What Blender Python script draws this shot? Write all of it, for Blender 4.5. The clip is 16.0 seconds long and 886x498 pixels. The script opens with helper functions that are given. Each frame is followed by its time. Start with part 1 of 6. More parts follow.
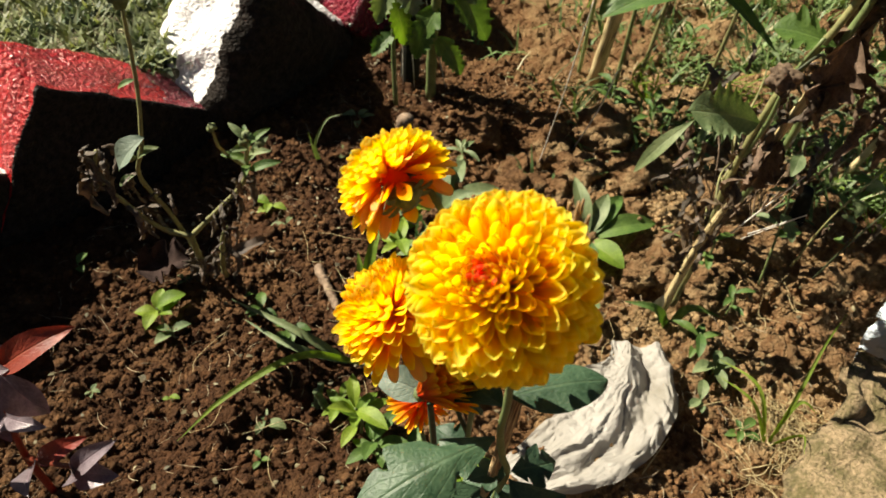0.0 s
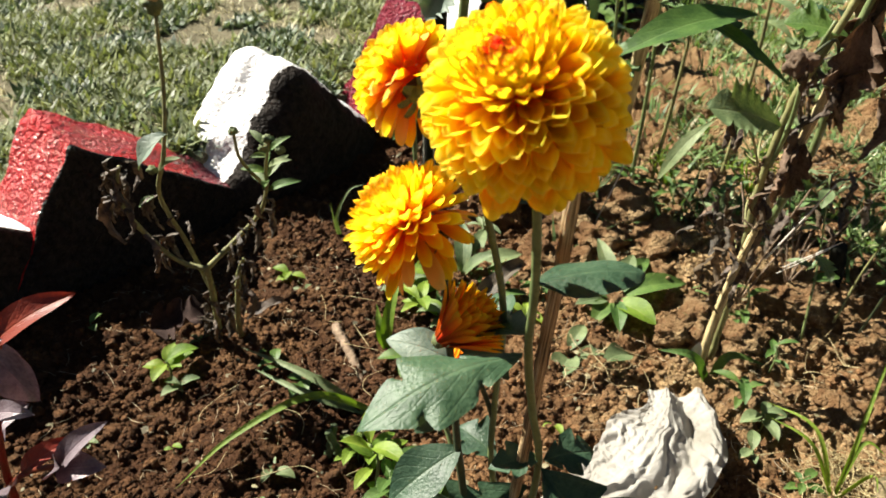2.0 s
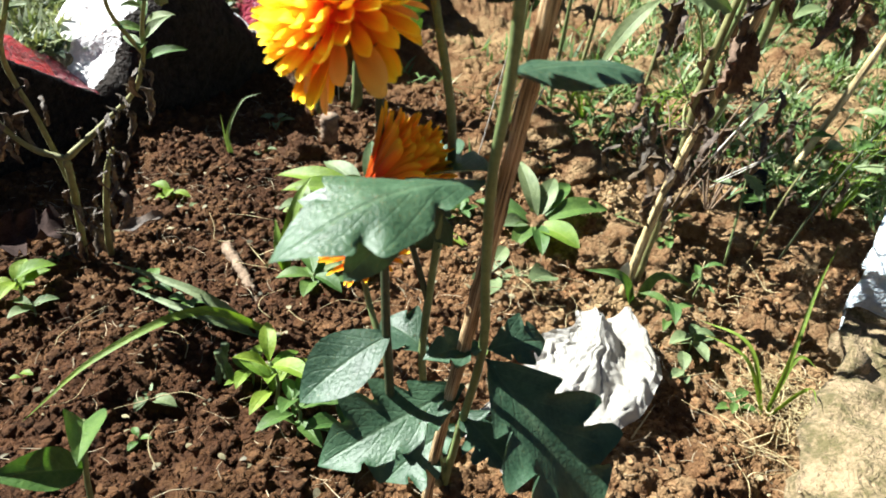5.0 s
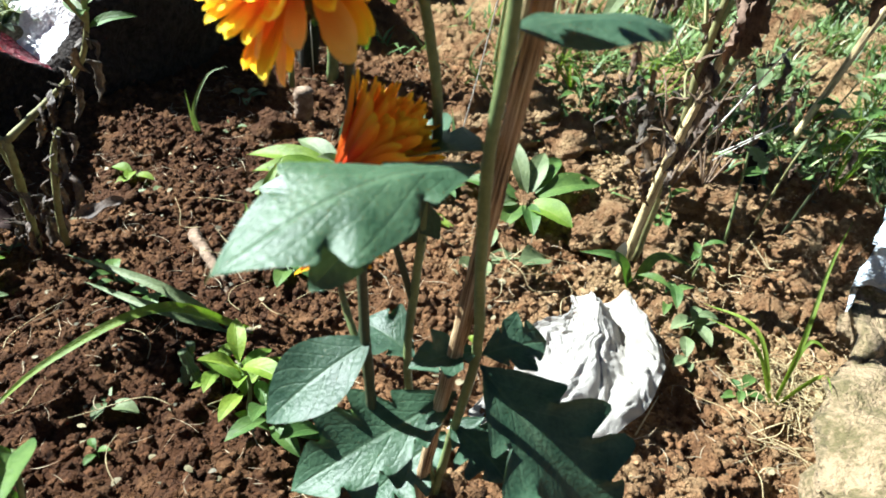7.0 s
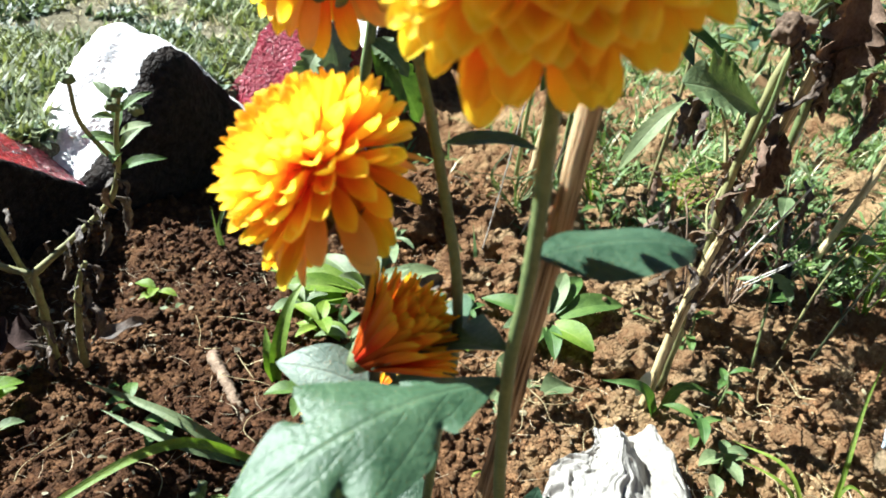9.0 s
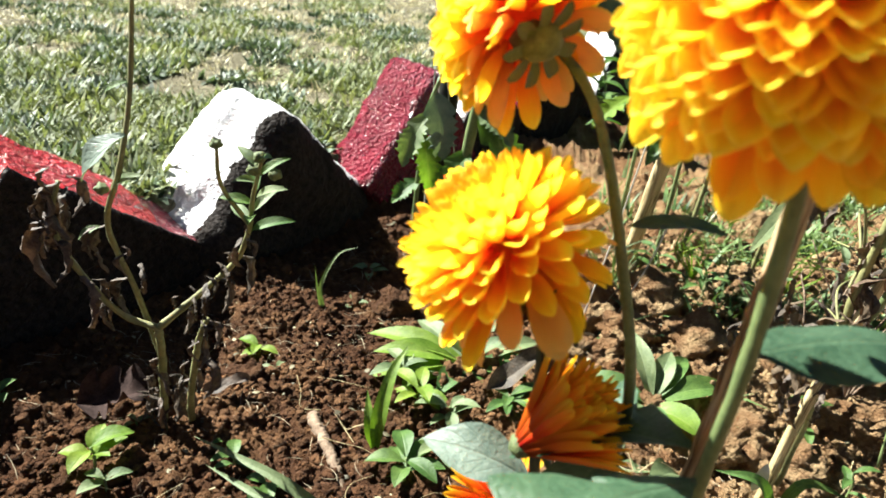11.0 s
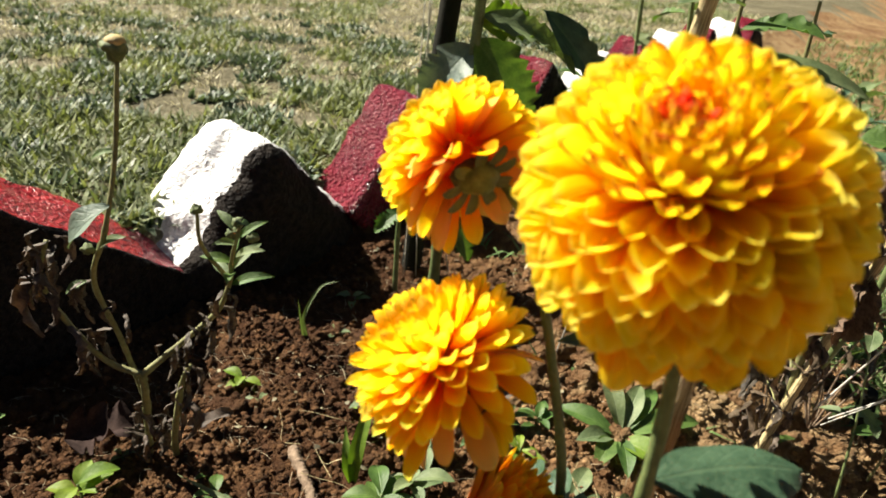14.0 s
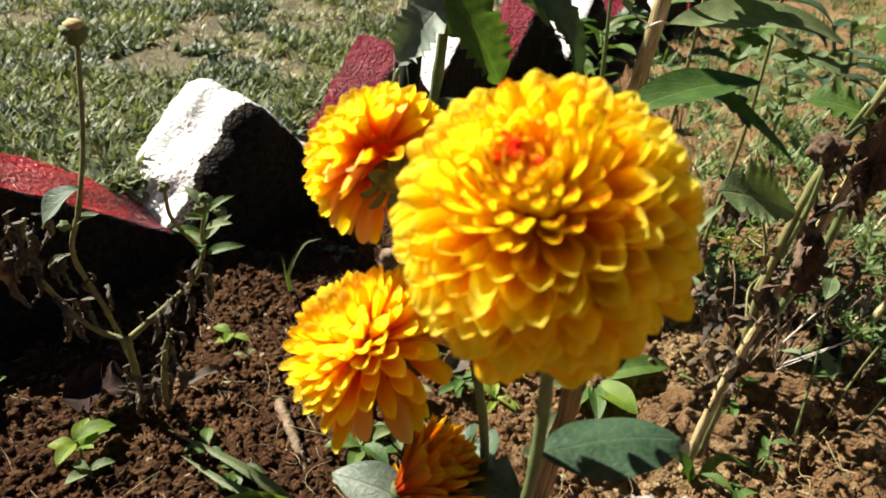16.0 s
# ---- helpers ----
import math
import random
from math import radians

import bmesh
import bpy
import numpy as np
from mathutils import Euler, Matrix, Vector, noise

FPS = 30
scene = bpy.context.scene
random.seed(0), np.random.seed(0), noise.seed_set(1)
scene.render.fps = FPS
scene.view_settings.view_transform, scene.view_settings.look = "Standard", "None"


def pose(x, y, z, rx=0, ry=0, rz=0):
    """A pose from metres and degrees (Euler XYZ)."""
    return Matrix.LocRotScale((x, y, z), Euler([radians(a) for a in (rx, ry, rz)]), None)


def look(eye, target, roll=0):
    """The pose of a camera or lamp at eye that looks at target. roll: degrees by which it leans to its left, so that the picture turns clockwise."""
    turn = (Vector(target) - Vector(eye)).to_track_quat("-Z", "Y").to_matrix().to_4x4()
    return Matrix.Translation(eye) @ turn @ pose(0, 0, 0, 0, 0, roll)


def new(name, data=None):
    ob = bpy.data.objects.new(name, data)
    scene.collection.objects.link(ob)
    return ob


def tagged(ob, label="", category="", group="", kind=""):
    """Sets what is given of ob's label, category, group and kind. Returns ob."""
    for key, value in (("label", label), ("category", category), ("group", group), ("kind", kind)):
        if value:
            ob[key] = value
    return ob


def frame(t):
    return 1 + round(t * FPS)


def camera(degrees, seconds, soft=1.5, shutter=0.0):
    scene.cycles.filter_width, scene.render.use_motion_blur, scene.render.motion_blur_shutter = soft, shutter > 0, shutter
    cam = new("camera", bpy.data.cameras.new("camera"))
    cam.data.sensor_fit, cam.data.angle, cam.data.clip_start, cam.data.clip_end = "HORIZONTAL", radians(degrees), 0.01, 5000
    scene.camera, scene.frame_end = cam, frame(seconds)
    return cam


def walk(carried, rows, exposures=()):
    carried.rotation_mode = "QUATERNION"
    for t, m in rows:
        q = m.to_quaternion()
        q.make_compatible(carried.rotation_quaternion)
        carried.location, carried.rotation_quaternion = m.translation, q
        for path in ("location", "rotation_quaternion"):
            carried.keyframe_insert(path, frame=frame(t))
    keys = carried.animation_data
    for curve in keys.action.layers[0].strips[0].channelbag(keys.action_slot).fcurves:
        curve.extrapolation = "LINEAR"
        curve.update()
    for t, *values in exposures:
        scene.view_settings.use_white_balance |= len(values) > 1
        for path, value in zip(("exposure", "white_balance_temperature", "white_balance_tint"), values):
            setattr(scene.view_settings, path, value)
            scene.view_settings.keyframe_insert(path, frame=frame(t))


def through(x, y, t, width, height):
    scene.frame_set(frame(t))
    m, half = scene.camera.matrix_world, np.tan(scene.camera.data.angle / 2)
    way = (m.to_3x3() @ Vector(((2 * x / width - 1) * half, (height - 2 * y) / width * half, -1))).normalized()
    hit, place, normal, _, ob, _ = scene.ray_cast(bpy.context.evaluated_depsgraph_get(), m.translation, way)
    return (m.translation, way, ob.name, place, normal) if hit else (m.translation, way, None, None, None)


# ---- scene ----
cam = camera(63.2, 16.0, soft=1.7)
cam.data.dof.use_dof, cam.data.dof.focus_distance, cam.data.dof.aperture_fstop = True, 0.58, 15.0
PATH = [
    (0, (0.028, -0.015, 0.721), (-0.019, 1.392, -0.7), -0.8),
    (0.5, (0.014, -0.049, 0.688), (-0.092, 1.475, -0.602), -2.9),
    (1, (0.027, -0.074, 0.652), (-0.08, 1.522, -0.548), -2.6),
    (1.5, (0.031, -0.09, 0.612), (-0.104, 1.568, -0.498), -2.9),
    (2, (0.03, -0.093, 0.583), (-0.082, 1.61, -0.459), -2.6),
    (2.5, (0.024, -0.09, 0.563), (-0.022, 1.644, -0.433), -0.8),
    (3, (0.026, -0.08, 0.563), (0.115, 1.701, -0.343), 1.2),
    (3.5, (0.012, -0.075, 0.527), (0.176, 1.692, -0.396), 3.7),
    (4, (0.002, -0.069, 0.505), (0.142, 1.658, -0.492), 2.7),
    (4.5, (0.004, -0.061, 0.488), (0.188, 1.641, -0.546), 3.5),
    (4.7, (0.004, -0.059, 0.479), (0.192, 1.628, -0.578), 3.7),
    (6.8, (0.003, -0.008, 0.449), (0.221, 1.616, -0.697), 3.3),
    (7, (0.008, -0.004, 0.446), (0.243, 1.619, -0.699), 3.7),
    (7.5, (0.013, 0.004, 0.449), (0.241, 1.659, -0.65), 3.6),
    (8, (0.008, 0.01, 0.472), (0.238, 1.724, -0.531), 4.3),
    (8.2, (0.011, 0.015, 0.478), (0.226, 1.74, -0.512), 3.9),
    (10.3, (-0.009, 0.028, 0.484), (0.091, 1.845, -0.345), 3.6),
    (10.5, (-0.015, 0.03, 0.485), (0.045, 1.86, -0.321), 3.3),
    (11, (-0.032, 0.032, 0.482), (-0.045, 1.863, -0.322), 3.1),
    (11.5, (-0.031, 0.036, 0.476), (-0.058, 1.855, -0.355), 2.9),
    (12, (-0.027, 0.032, 0.486), (-0.069, 1.864, -0.316), 2.4),
    (12.5, (-0.022, 0.028, 0.501), (-0.036, 1.87, -0.276), 3.5),
    (13, (-0.018, 0.024, 0.513), (-0.038, 1.873, -0.25), 3.6),
    (13.5, (-0.019, 0.024, 0.523), (-0.035, 1.87, -0.245), 3.6),
    (14, (-0.016, 0.024, 0.537), (-0.011, 1.854, -0.27), 3.6),
    (14.5, (-0.011, 0.018, 0.549), (-0.03, 1.837, -0.283), 3.0),
    (15, (0.003, 0.016, 0.557), (0.0, 1.783, -0.38), 3.5),
    (15.5, (0.016, 0.015, 0.569), (0.052, 1.759, -0.41), 3.4),
    (16, (0.019, 0.013, 0.57), (0.016, 1.766, -0.393), 2.0),
]
EXPOSURES = [
    (0.0, 0.98, 6900, 9), (1.0, 1.22, 6600, 9), (2.5, 1.38, 6300, 8), (3.5, 1.44, 6150, 8), (4.5, 1.67, 5850, 7), (6.8, 1.81, 5350, 6), (8.2, 1.81, 5350, 6),
    (10.3, 1.83, 5750, 6), (11.5, 1.88, 5900, 7), (12.5, 1.58, 6200, 8), (14.5, 1.16, 6500, 9), (16.0, 1.08, 6500, 9),
]
walk(cam, [(t, look(eye, target, roll)) for t, eye, target, roll in PATH], EXPOSURES)

# ---- sky and sun ----
SUN_TO = Vector((-0.84, 0.40, 1.0)).normalized()
world = bpy.data.worlds.new("sky")
scene.world = world
world.use_nodes = True
wn = world.node_tree.nodes
sky = wn.new("ShaderNodeTexSky")
sky.sky_type, sky.sun_disc = "NISHITA", False
sky.sun_elevation = math.asin(SUN_TO.z)
sky.air_density = 0.7
sky.sun_rotation = math.atan2(SUN_TO.x, SUN_TO.y)
wn["Background"].inputs["Strength"].default_value = 0.016
world.node_tree.links.new(sky.outputs[0], wn["Background"].inputs["Color"])
sun = new("sun", bpy.data.lights.new("sun", "SUN"))
sun.data.energy, sun.data.angle, sun.data.color = 5.8, radians(0.5), (1.0, 0.92, 0.78)
sun.matrix_world = look(SUN_TO * 10, (0, 0, 0))


# ---- materials ----
def wire(tree, a, b):
    tree.links.new(a, b)


def noise_node(tree, scale, detail=5.0, rough=0.55, coords="Object"):
    tc = tree.nodes.new("ShaderNodeTexCoord")
    n = tree.nodes.new("ShaderNodeTexNoise")
    n.inputs["Scale"].default_value, n.inputs["Detail"].default_value = scale, detail
    n.inputs["Roughness"].default_value = rough
    wire(tree, tc.outputs[coords], n.inputs["Vector"])
    return n


def ramp(tree, source, stops):
    r = tree.nodes.new("ShaderNodeValToRGB")
    while len(r.color_ramp.elements) < len(stops):
        r.color_ramp.elements.new(0.5)
    for e, (p, c) in zip(r.color_ramp.elements, stops):
        e.position, e.color = p, (*c, 1)
    wire(tree, source, r.inputs["Fac"])
    return r.outputs["Color"]


def mixed(tree, fac, a, b, mode="MIX"):
    m = tree.nodes.new("ShaderNodeMix")
    m.data_type, m.blend_type = "RGBA", mode
    for value, socket in ((fac, m.inputs[0]), (a, m.inputs[6]), (b, m.inputs[7])):
        if isinstance(value, (int, float)):
            socket.default_value = value
        elif isinstance(value, tuple):
            socket.default_value = (*value, 1)
        else:
            wire(tree, value, socket)
    return m.outputs[2]


def calc(tree, op, a, b=0.0, c=0.0):
    m = tree.nodes.new("ShaderNodeMath")
    m.operation = op
    for value, socket in zip((a, b, c), m.inputs):
        if isinstance(value, (int, float)):
            socket.default_value = value
        else:
            wire(tree, value, socket)
    return m.outputs[0]


def vary(tree, colour, amount, hue=0.0):
    """Shifts brightness, and a little the hue, from object to object."""
    info = tree.nodes.new("ShaderNodeObjectInfo")
    h = tree.nodes.new("ShaderNodeHueSaturation")
    wire(tree, calc(tree, "MULTIPLY_ADD", info.outputs["Random"], 2 * amount, 1 - amount), h.inputs["Value"])
    wire(tree, calc(tree, "MULTIPLY_ADD", info.outputs["Random"], -2 * hue, 0.5 + hue), h.inputs["Hue"])
    wire(tree, colour, h.inputs["Color"])
    return h.outputs["Color"]


def bumped(tree, height, strength, distance):
    b = tree.nodes.new("ShaderNodeBump")
    b.inputs["Strength"].default_value, b.inputs["Distance"].default_value = strength, distance
    wire(tree, height, b.inputs["Height"])
    return b.outputs["Normal"]


def surface(name, dark, light, scale, rough=0.7, bump=0.5, bump_scale=200.0, depth=0.002, through=0.0, through_tint=None,
            random_value=0.0, hue=0.0, coat=0.0, spec=0.5, coords="Object", low=0.35, high=0.65, island=0.0):
    """A two-tone surface with fine relief; through: the share of light that passes the thin sheet."""
    m = bpy.data.materials.new(name)
    m.use_nodes = True
    t = m.node_tree
    p = t.nodes["Principled BSDF"]
    big, small = noise_node(t, scale, 6, 0.6, coords), noise_node(t, scale * 6.3, 4, 0.6, coords)
    blend = calc(t, "MULTIPLY_ADD", small.outputs["Fac"], 0.4, calc(t, "MULTIPLY", big.outputs["Fac"], 0.6))
    col = ramp(t, blend, [(low, dark), (high, light)])
    if random_value:
        col = vary(t, col, random_value, hue)
    if island:
        # every blade or crumb has a tone of its own
        tone = t.nodes.new("ShaderNodeNewGeometry")
        shade = t.nodes.new("ShaderNodeHueSaturation")
        wire(t, calc(t, "MULTIPLY_ADD", tone.outputs["Random Per Island"], 2 * island, 1 - island), shade.inputs["Value"])
        wire(t, col, shade.inputs["Color"])
        col = shade.outputs["Color"]
    wire(t, col, p.inputs["Base Color"])
    p.inputs["Roughness"].default_value = rough
    p.inputs["Specular IOR Level"].default_value = spec
    p.inputs["Coat Weight"].default_value = coat
    p.inputs["Coat Roughness"].default_value = 0.15
    n = noise_node(t, bump_scale, 5, 0.65, coords)
    normal = bumped(t, n.outputs["Fac"], bump, depth)
    wire(t, normal, p.inputs["Normal"])
    if through:
        add_through(t, p, col, through, through_tint)
    return m


def add_through(t, p, col, share, tint=None):
    tr = t.nodes.new("ShaderNodeBsdfTranslucent")
    wire(t, mixed(t, 1.0, col, tint or (1.0, 1.0, 1.0), "MULTIPLY"), tr.inputs["Color"])
    mx = t.nodes.new("ShaderNodeMixShader")
    mx.inputs[0].default_value = share
    wire(t, p.outputs[0], mx.inputs[1])
    wire(t, tr.outputs[0], mx.inputs[2])
    wire(t, mx.outputs[0], t.nodes["Material Output"].inputs["Surface"])


def petal_material(name, base, middle, tip, edge, share=0.66, last=0.82):
    """Colour runs from the petal's foot to its tip, with fine lengthwise streaks."""
    m = bpy.data.materials.new(name)
    m.use_nodes = True
    t = m.node_tree
    p = t.nodes["Principled BSDF"]
    uv = t.nodes.new("ShaderNodeUVMap")
    sep = t.nodes.new("ShaderNodeSeparateXYZ")
    wire(t, uv.outputs[0], sep.inputs[0])
    stretch = t.nodes.new("ShaderNodeMapping")
    stretch.inputs["Scale"].default_value = (9.0, 1.2, 1.0)
    wire(t, uv.outputs[0], stretch.inputs["Vector"])
    streak = t.nodes.new("ShaderNodeTexNoise")
    streak.inputs["Scale"].default_value, streak.inputs["Detail"].default_value = 2.2, 4
    wire(t, stretch.outputs[0], streak.inputs["Vector"])
    pos = calc(t, "ADD", sep.outputs["Y"], calc(t, "MULTIPLY_ADD", streak.outputs["Fac"], 0.3, -0.15))
    col = ramp(t, pos, [(0.0, base), (0.45, middle), (last, tip), (1.0, edge)])
    col = vary(t, col, 0.10, 0.012)
    wire(t, col, p.inputs["Base Color"])
    p.inputs["Roughness"].default_value = 0.55
    p.inputs["Specular IOR Level"].default_value = 0.25
    wire(t, bumped(t, streak.outputs["Fac"], 0.25, 0.0008), p.inputs["Normal"])
    add_through(t, p, col, share, (1.0, 0.88, 0.45))
    return m


def leaf_material(name, dark, light, vein, rough=0.45, share=0.18, spec=0.5, blotch=60.0, tint=(0.9, 1.0, 0.35)):
    """Leaf blade with a pale midrib, side veins and blotches; u runs across from -1 to 1, v along."""
    m = bpy.data.materials.new(name)
    m.use_nodes = True
    t = m.node_tree
    p = t.nodes["Principled BSDF"]
    uv = t.nodes.new("ShaderNodeUVMap")
    sep = t.nodes.new("ShaderNodeSeparateXYZ")
    wire(t, uv.outputs[0], sep.inputs[0])
    across = calc(t, "ABSOLUTE", calc(t, "SUBTRACT", sep.outputs["X"], 0.5))
    rib = calc(t, "SUBTRACT", 1.0, calc(t, "SMOOTH_MIN", calc(t, "MULTIPLY", across, 22.0), 1.0, 0.2))
    lateral = calc(t, "SINE", calc(t, "MULTIPLY", calc(t, "SUBTRACT", sep.outputs["Y"], calc(t, "MULTIPLY", across, 0.75)), 36.0))
    side = calc(t, "POWER", calc(t, "MULTIPLY_ADD", lateral, 0.5, 0.5), 22.0)
    veins = calc(t, "MAXIMUM", calc(t, "MAXIMUM", rib, 0.0), calc(t, "MULTIPLY", side, 0.3))
    big, small = noise_node(t, blotch), noise_node(t, blotch * 7)
    blend = calc(t, "MULTIPLY_ADD", small.outputs["Fac"], 0.35, calc(t, "MULTIPLY", big.outputs["Fac"], 0.65))
    col = vary(t, ramp(t, blend, [(0.36, dark), (0.64, light)]), 0.14, 0.012)
    col = mixed(t, calc(t, "MULTIPLY", veins, 0.32), col, vein)
    wire(t, col, p.inputs["Base Color"])
    p.inputs["Roughness"].default_value, p.inputs["Specular IOR Level"].default_value = rough, spec
    relief = calc(t, "SUBTRACT", calc(t, "MULTIPLY", small.outputs["Fac"], 0.7), calc(t, "MULTIPLY", veins, 0.45))
    wire(t, bumped(t, relief, 0.6, 0.0016), p.inputs["Normal"])
    add_through(t, p, col, share, tint)
    return m


def soil_material(name, dark, light, pale, dry_and_shade=0.0, island=0.0):
    m = bpy.data.materials.new(name)
    m.use_nodes = True
    t = m.node_tree
    p = t.nodes["Principled BSDF"]
    big, mid, fine = noise_node(t, 4.0), noise_node(t, 38.0), noise_node(t, 420.0, 3)
    blend = calc(t, "MULTIPLY_ADD", mid.outputs["Fac"], 0.45, calc(t, "MULTIPLY", big.outputs["Fac"], 0.55))
    if dry_and_shade:
        # paler dry soil to the right; the left's dark tone also holds shade
        place = t.nodes.new("ShaderNodeNewGeometry")
        sep = t.nodes.new("ShaderNodeSeparateXYZ")
        wire(t, place.outputs["Position"], sep.inputs[0])
        slope = calc(t, "MULTIPLY_ADD", sep.outputs["X"], 1.0, calc(t, "MULTIPLY_ADD", sep.outputs["Y"], -0.04, -0.02))
        slope = calc(t, "ADD", slope, calc(t, "MULTIPLY_ADD", noise_node(t, 2.3, 4).outputs["Fac"], 0.5, -0.25))
        blend = calc(t, "ADD", blend, calc(t, "MULTIPLY", calc(t, "MINIMUM", calc(t, "MAXIMUM", slope, -0.16), 0.15), dry_and_shade))
    col = ramp(t, blend, [(0.34, dark), (0.55, light), (0.72, pale)])
    col = mixed(t, 0.45, col, ramp(t, fine.outputs["Fac"], [(0.3, (0.45, 0.42, 0.40)), (0.7, (1.0, 1.0, 1.0))]), "MULTIPLY")
    if island:
        tone = t.nodes.new("ShaderNodeNewGeometry")
        shade = t.nodes.new("ShaderNodeHueSaturation")
        wire(t, calc(t, "MULTIPLY_ADD", tone.outputs["Random Per Island"], 2 * island, 1.12 - island), shade.inputs["Value"])
        wire(t, col, shade.inputs["Color"])
        col = shade.outputs["Color"]
    wire(t, col, p.inputs["Base Color"])
    p.inputs["Roughness"].default_value, p.inputs["Specular IOR Level"].default_value = 0.95, 0.2
    grain, dust = noise_node(t, 120.0, 6, 0.7), noise_node(t, 620.0, 5, 0.7)
    crumb = t.nodes.new("ShaderNodeTexVoronoi")
    crumb.inputs["Scale"].default_value = 210.0
    warp = mixed(t, 0.012, noise_node(t, 160.0, 3).outputs["Color"], (0.5, 0.5, 0.5))
    shifted = t.nodes.new("ShaderNodeVectorMath")
    shifted.operation = "MULTIPLY_ADD"
    shifted.inputs[1].default_value = (0.008, 0.008, 0.008)
    wire(t, warp, shifted.inputs[0])
    wire(t, t.nodes.new("ShaderNodeTexCoord").outputs["Object"], shifted.inputs[2])
    wire(t, shifted.outputs[0], crumb.inputs["Vector"])
    relief = calc(t, "MULTIPLY_ADD", grain.outputs["Fac"], 1.0, calc(t, "MULTIPLY", crumb.outputs["Distance"], -0.55))
    relief = calc(t, "MULTIPLY_ADD", dust.outputs["Fac"], 0.30, relief)
    wire(t, bumped(t, relief, 1.0, 0.011), p.inputs["Normal"])
    return m


def paint_material(name, dark, light, rough, chips, relief=0.011, gloss=1.0):
    """Thick gloss paint over rough masonry, worn through in places."""
    m = bpy.data.materials.new(name)
    m.use_nodes = True
    t = m.node_tree
    p = t.nodes["Principled BSDF"]
    big, fine = noise_node(t, 14.0), noise_node(t, 110.0, 6, 0.7)
    col = ramp(t, big.outputs["Fac"], [(0.35, dark), (0.65, light)])
    worn = calc(t, "GREATER_THAN", calc(t, "MULTIPLY_ADD", big.outputs["Fac"], 0.5, calc(t, "MULTIPLY", fine.outputs["Fac"], 0.6)), chips)
    col = mixed(t, worn, col, (0.16, 0.11, 0.09))
    # shade of the bed's side, painted as dark colour with an uneven edge
    second_tone = t.nodes.new("ShaderNodeAttribute")
    second_tone.attribute_name = "second_tone"
    edge_noise = noise_node(t, 60.0, 6, 0.7)
    in_shade = calc(t, "GREATER_THAN", calc(t, "MULTIPLY_ADD", edge_noise.outputs["Fac"], 0.9, calc(t, "SUBTRACT", second_tone.outputs["Fac"], 0.45)), 0.5)
    shade_tone = ramp(t, fine.outputs["Fac"], [(0.35, (0.012, 0.010, 0.009)), (0.65, (0.040, 0.033, 0.028))])
    col = mixed(t, in_shade, col, shade_tone)
    wire(t, col, p.inputs["Base Color"])
    wire(t, calc(t, "MULTIPLY_ADD", fine.outputs["Fac"], 0.3, rough - 0.15), p.inputs["Roughness"])
    p.inputs["Specular IOR Level"].default_value = 0.05
    wire(t, calc(t, "MULTIPLY", calc(t, "SUBTRACT", 1.0, in_shade), gloss), p.inputs["Coat Weight"])
    p.inputs["Coat Roughness"].default_value = 0.16
    wrinkle = noise_node(t, 150.0, 2, 0.5)
    wire(t, bumped(t, calc(t, "ADD", wrinkle.outputs["Fac"], calc(t, "MULTIPLY", fine.outputs["Fac"], 0.3)), 1.0, relief), p.inputs["Normal"])
    wire(t, p.inputs["Normal"].links[0].from_socket, p.inputs["Coat Normal"])
    return m


M_SOIL = soil_material("soil", (0.085, 0.038, 0.016), (0.23, 0.122, 0.054), (0.45, 0.31, 0.155), 0.8)
M_CRUMB = soil_material("soil_crumb", (0.100, 0.046, 0.020), (0.26, 0.142, 0.064), (0.49, 0.345, 0.18), 0.8, 0.4)
M_LAWN = soil_material("lawn_earth", (0.10, 0.092, 0.050), (0.24, 0.215, 0.135), (0.40, 0.36, 0.25))
M_GRASS = surface("grass", (0.060, 0.090, 0.036), (0.31, 0.34, 0.16), 9.0, rough=0.55, spec=0.4, bump=0.1, through=0.3, through_tint=(1, 1, 0.5), island=0.45)
M_LAWNWEED = surface("lawn_weed", (0.040, 0.068, 0.036), (0.15, 0.20, 0.12), 14.0, rough=0.5, spec=0.45, bump=0.1, through=0.25, through_tint=(1, 1, 0.5), island=0.55)
M_BEDGRASS = surface("bed_grass", (0.045, 0.095, 0.028), (0.20, 0.29, 0.10), 9.0, rough=0.5, spec=0.4, bump=0.1, through=0.3, through_tint=(1, 1, 0.5), island=0.5)
M_DRYGRASS = surface("dry_grass", (0.32, 0.29, 0.15), (0.64, 0.59, 0.37), 9.0, rough=0.5, bump=0.1, through=0.25, island=0.35)
M_FIBRE = surface("dry_fibre", (0.16, 0.11, 0.06), (0.48, 0.40, 0.26), 60.0, rough=0.7, bump=0.2, island=0.5)
M_FLAKE = surface("leaf_scrap", (0.10, 0.09, 0.045), (0.30, 0.26, 0.15), 90.0, rough=0.65, bump=0.3, through=0.2, island=0.6)
M_RED = paint_material("red_paint", (0.33, 0.008, 0.010), (0.46, 0.014, 0.015), 0.5, 0.80)
M_CRIMSON = paint_material("crimson_paint", (0.12, 0.005, 0.014), (0.22, 0.010, 0.027), 0.5, 0.80, 0.016)
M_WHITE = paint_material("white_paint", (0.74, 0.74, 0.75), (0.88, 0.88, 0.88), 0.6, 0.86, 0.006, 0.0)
M_PALEBLUE = paint_material("pale_paint", (0.52, 0.60, 0.68), (0.70, 0.77, 0.83), 0.5, 0.80, 0.006, 0.1)
M_MOSSY = surface("mossy_brick", (0.15, 0.125, 0.05), (0.42, 0.31, 0.18), 34.0, rough=0.9, bump=1.0, bump_scale=170.0, depth=0.012, low=0.42, high=0.58)
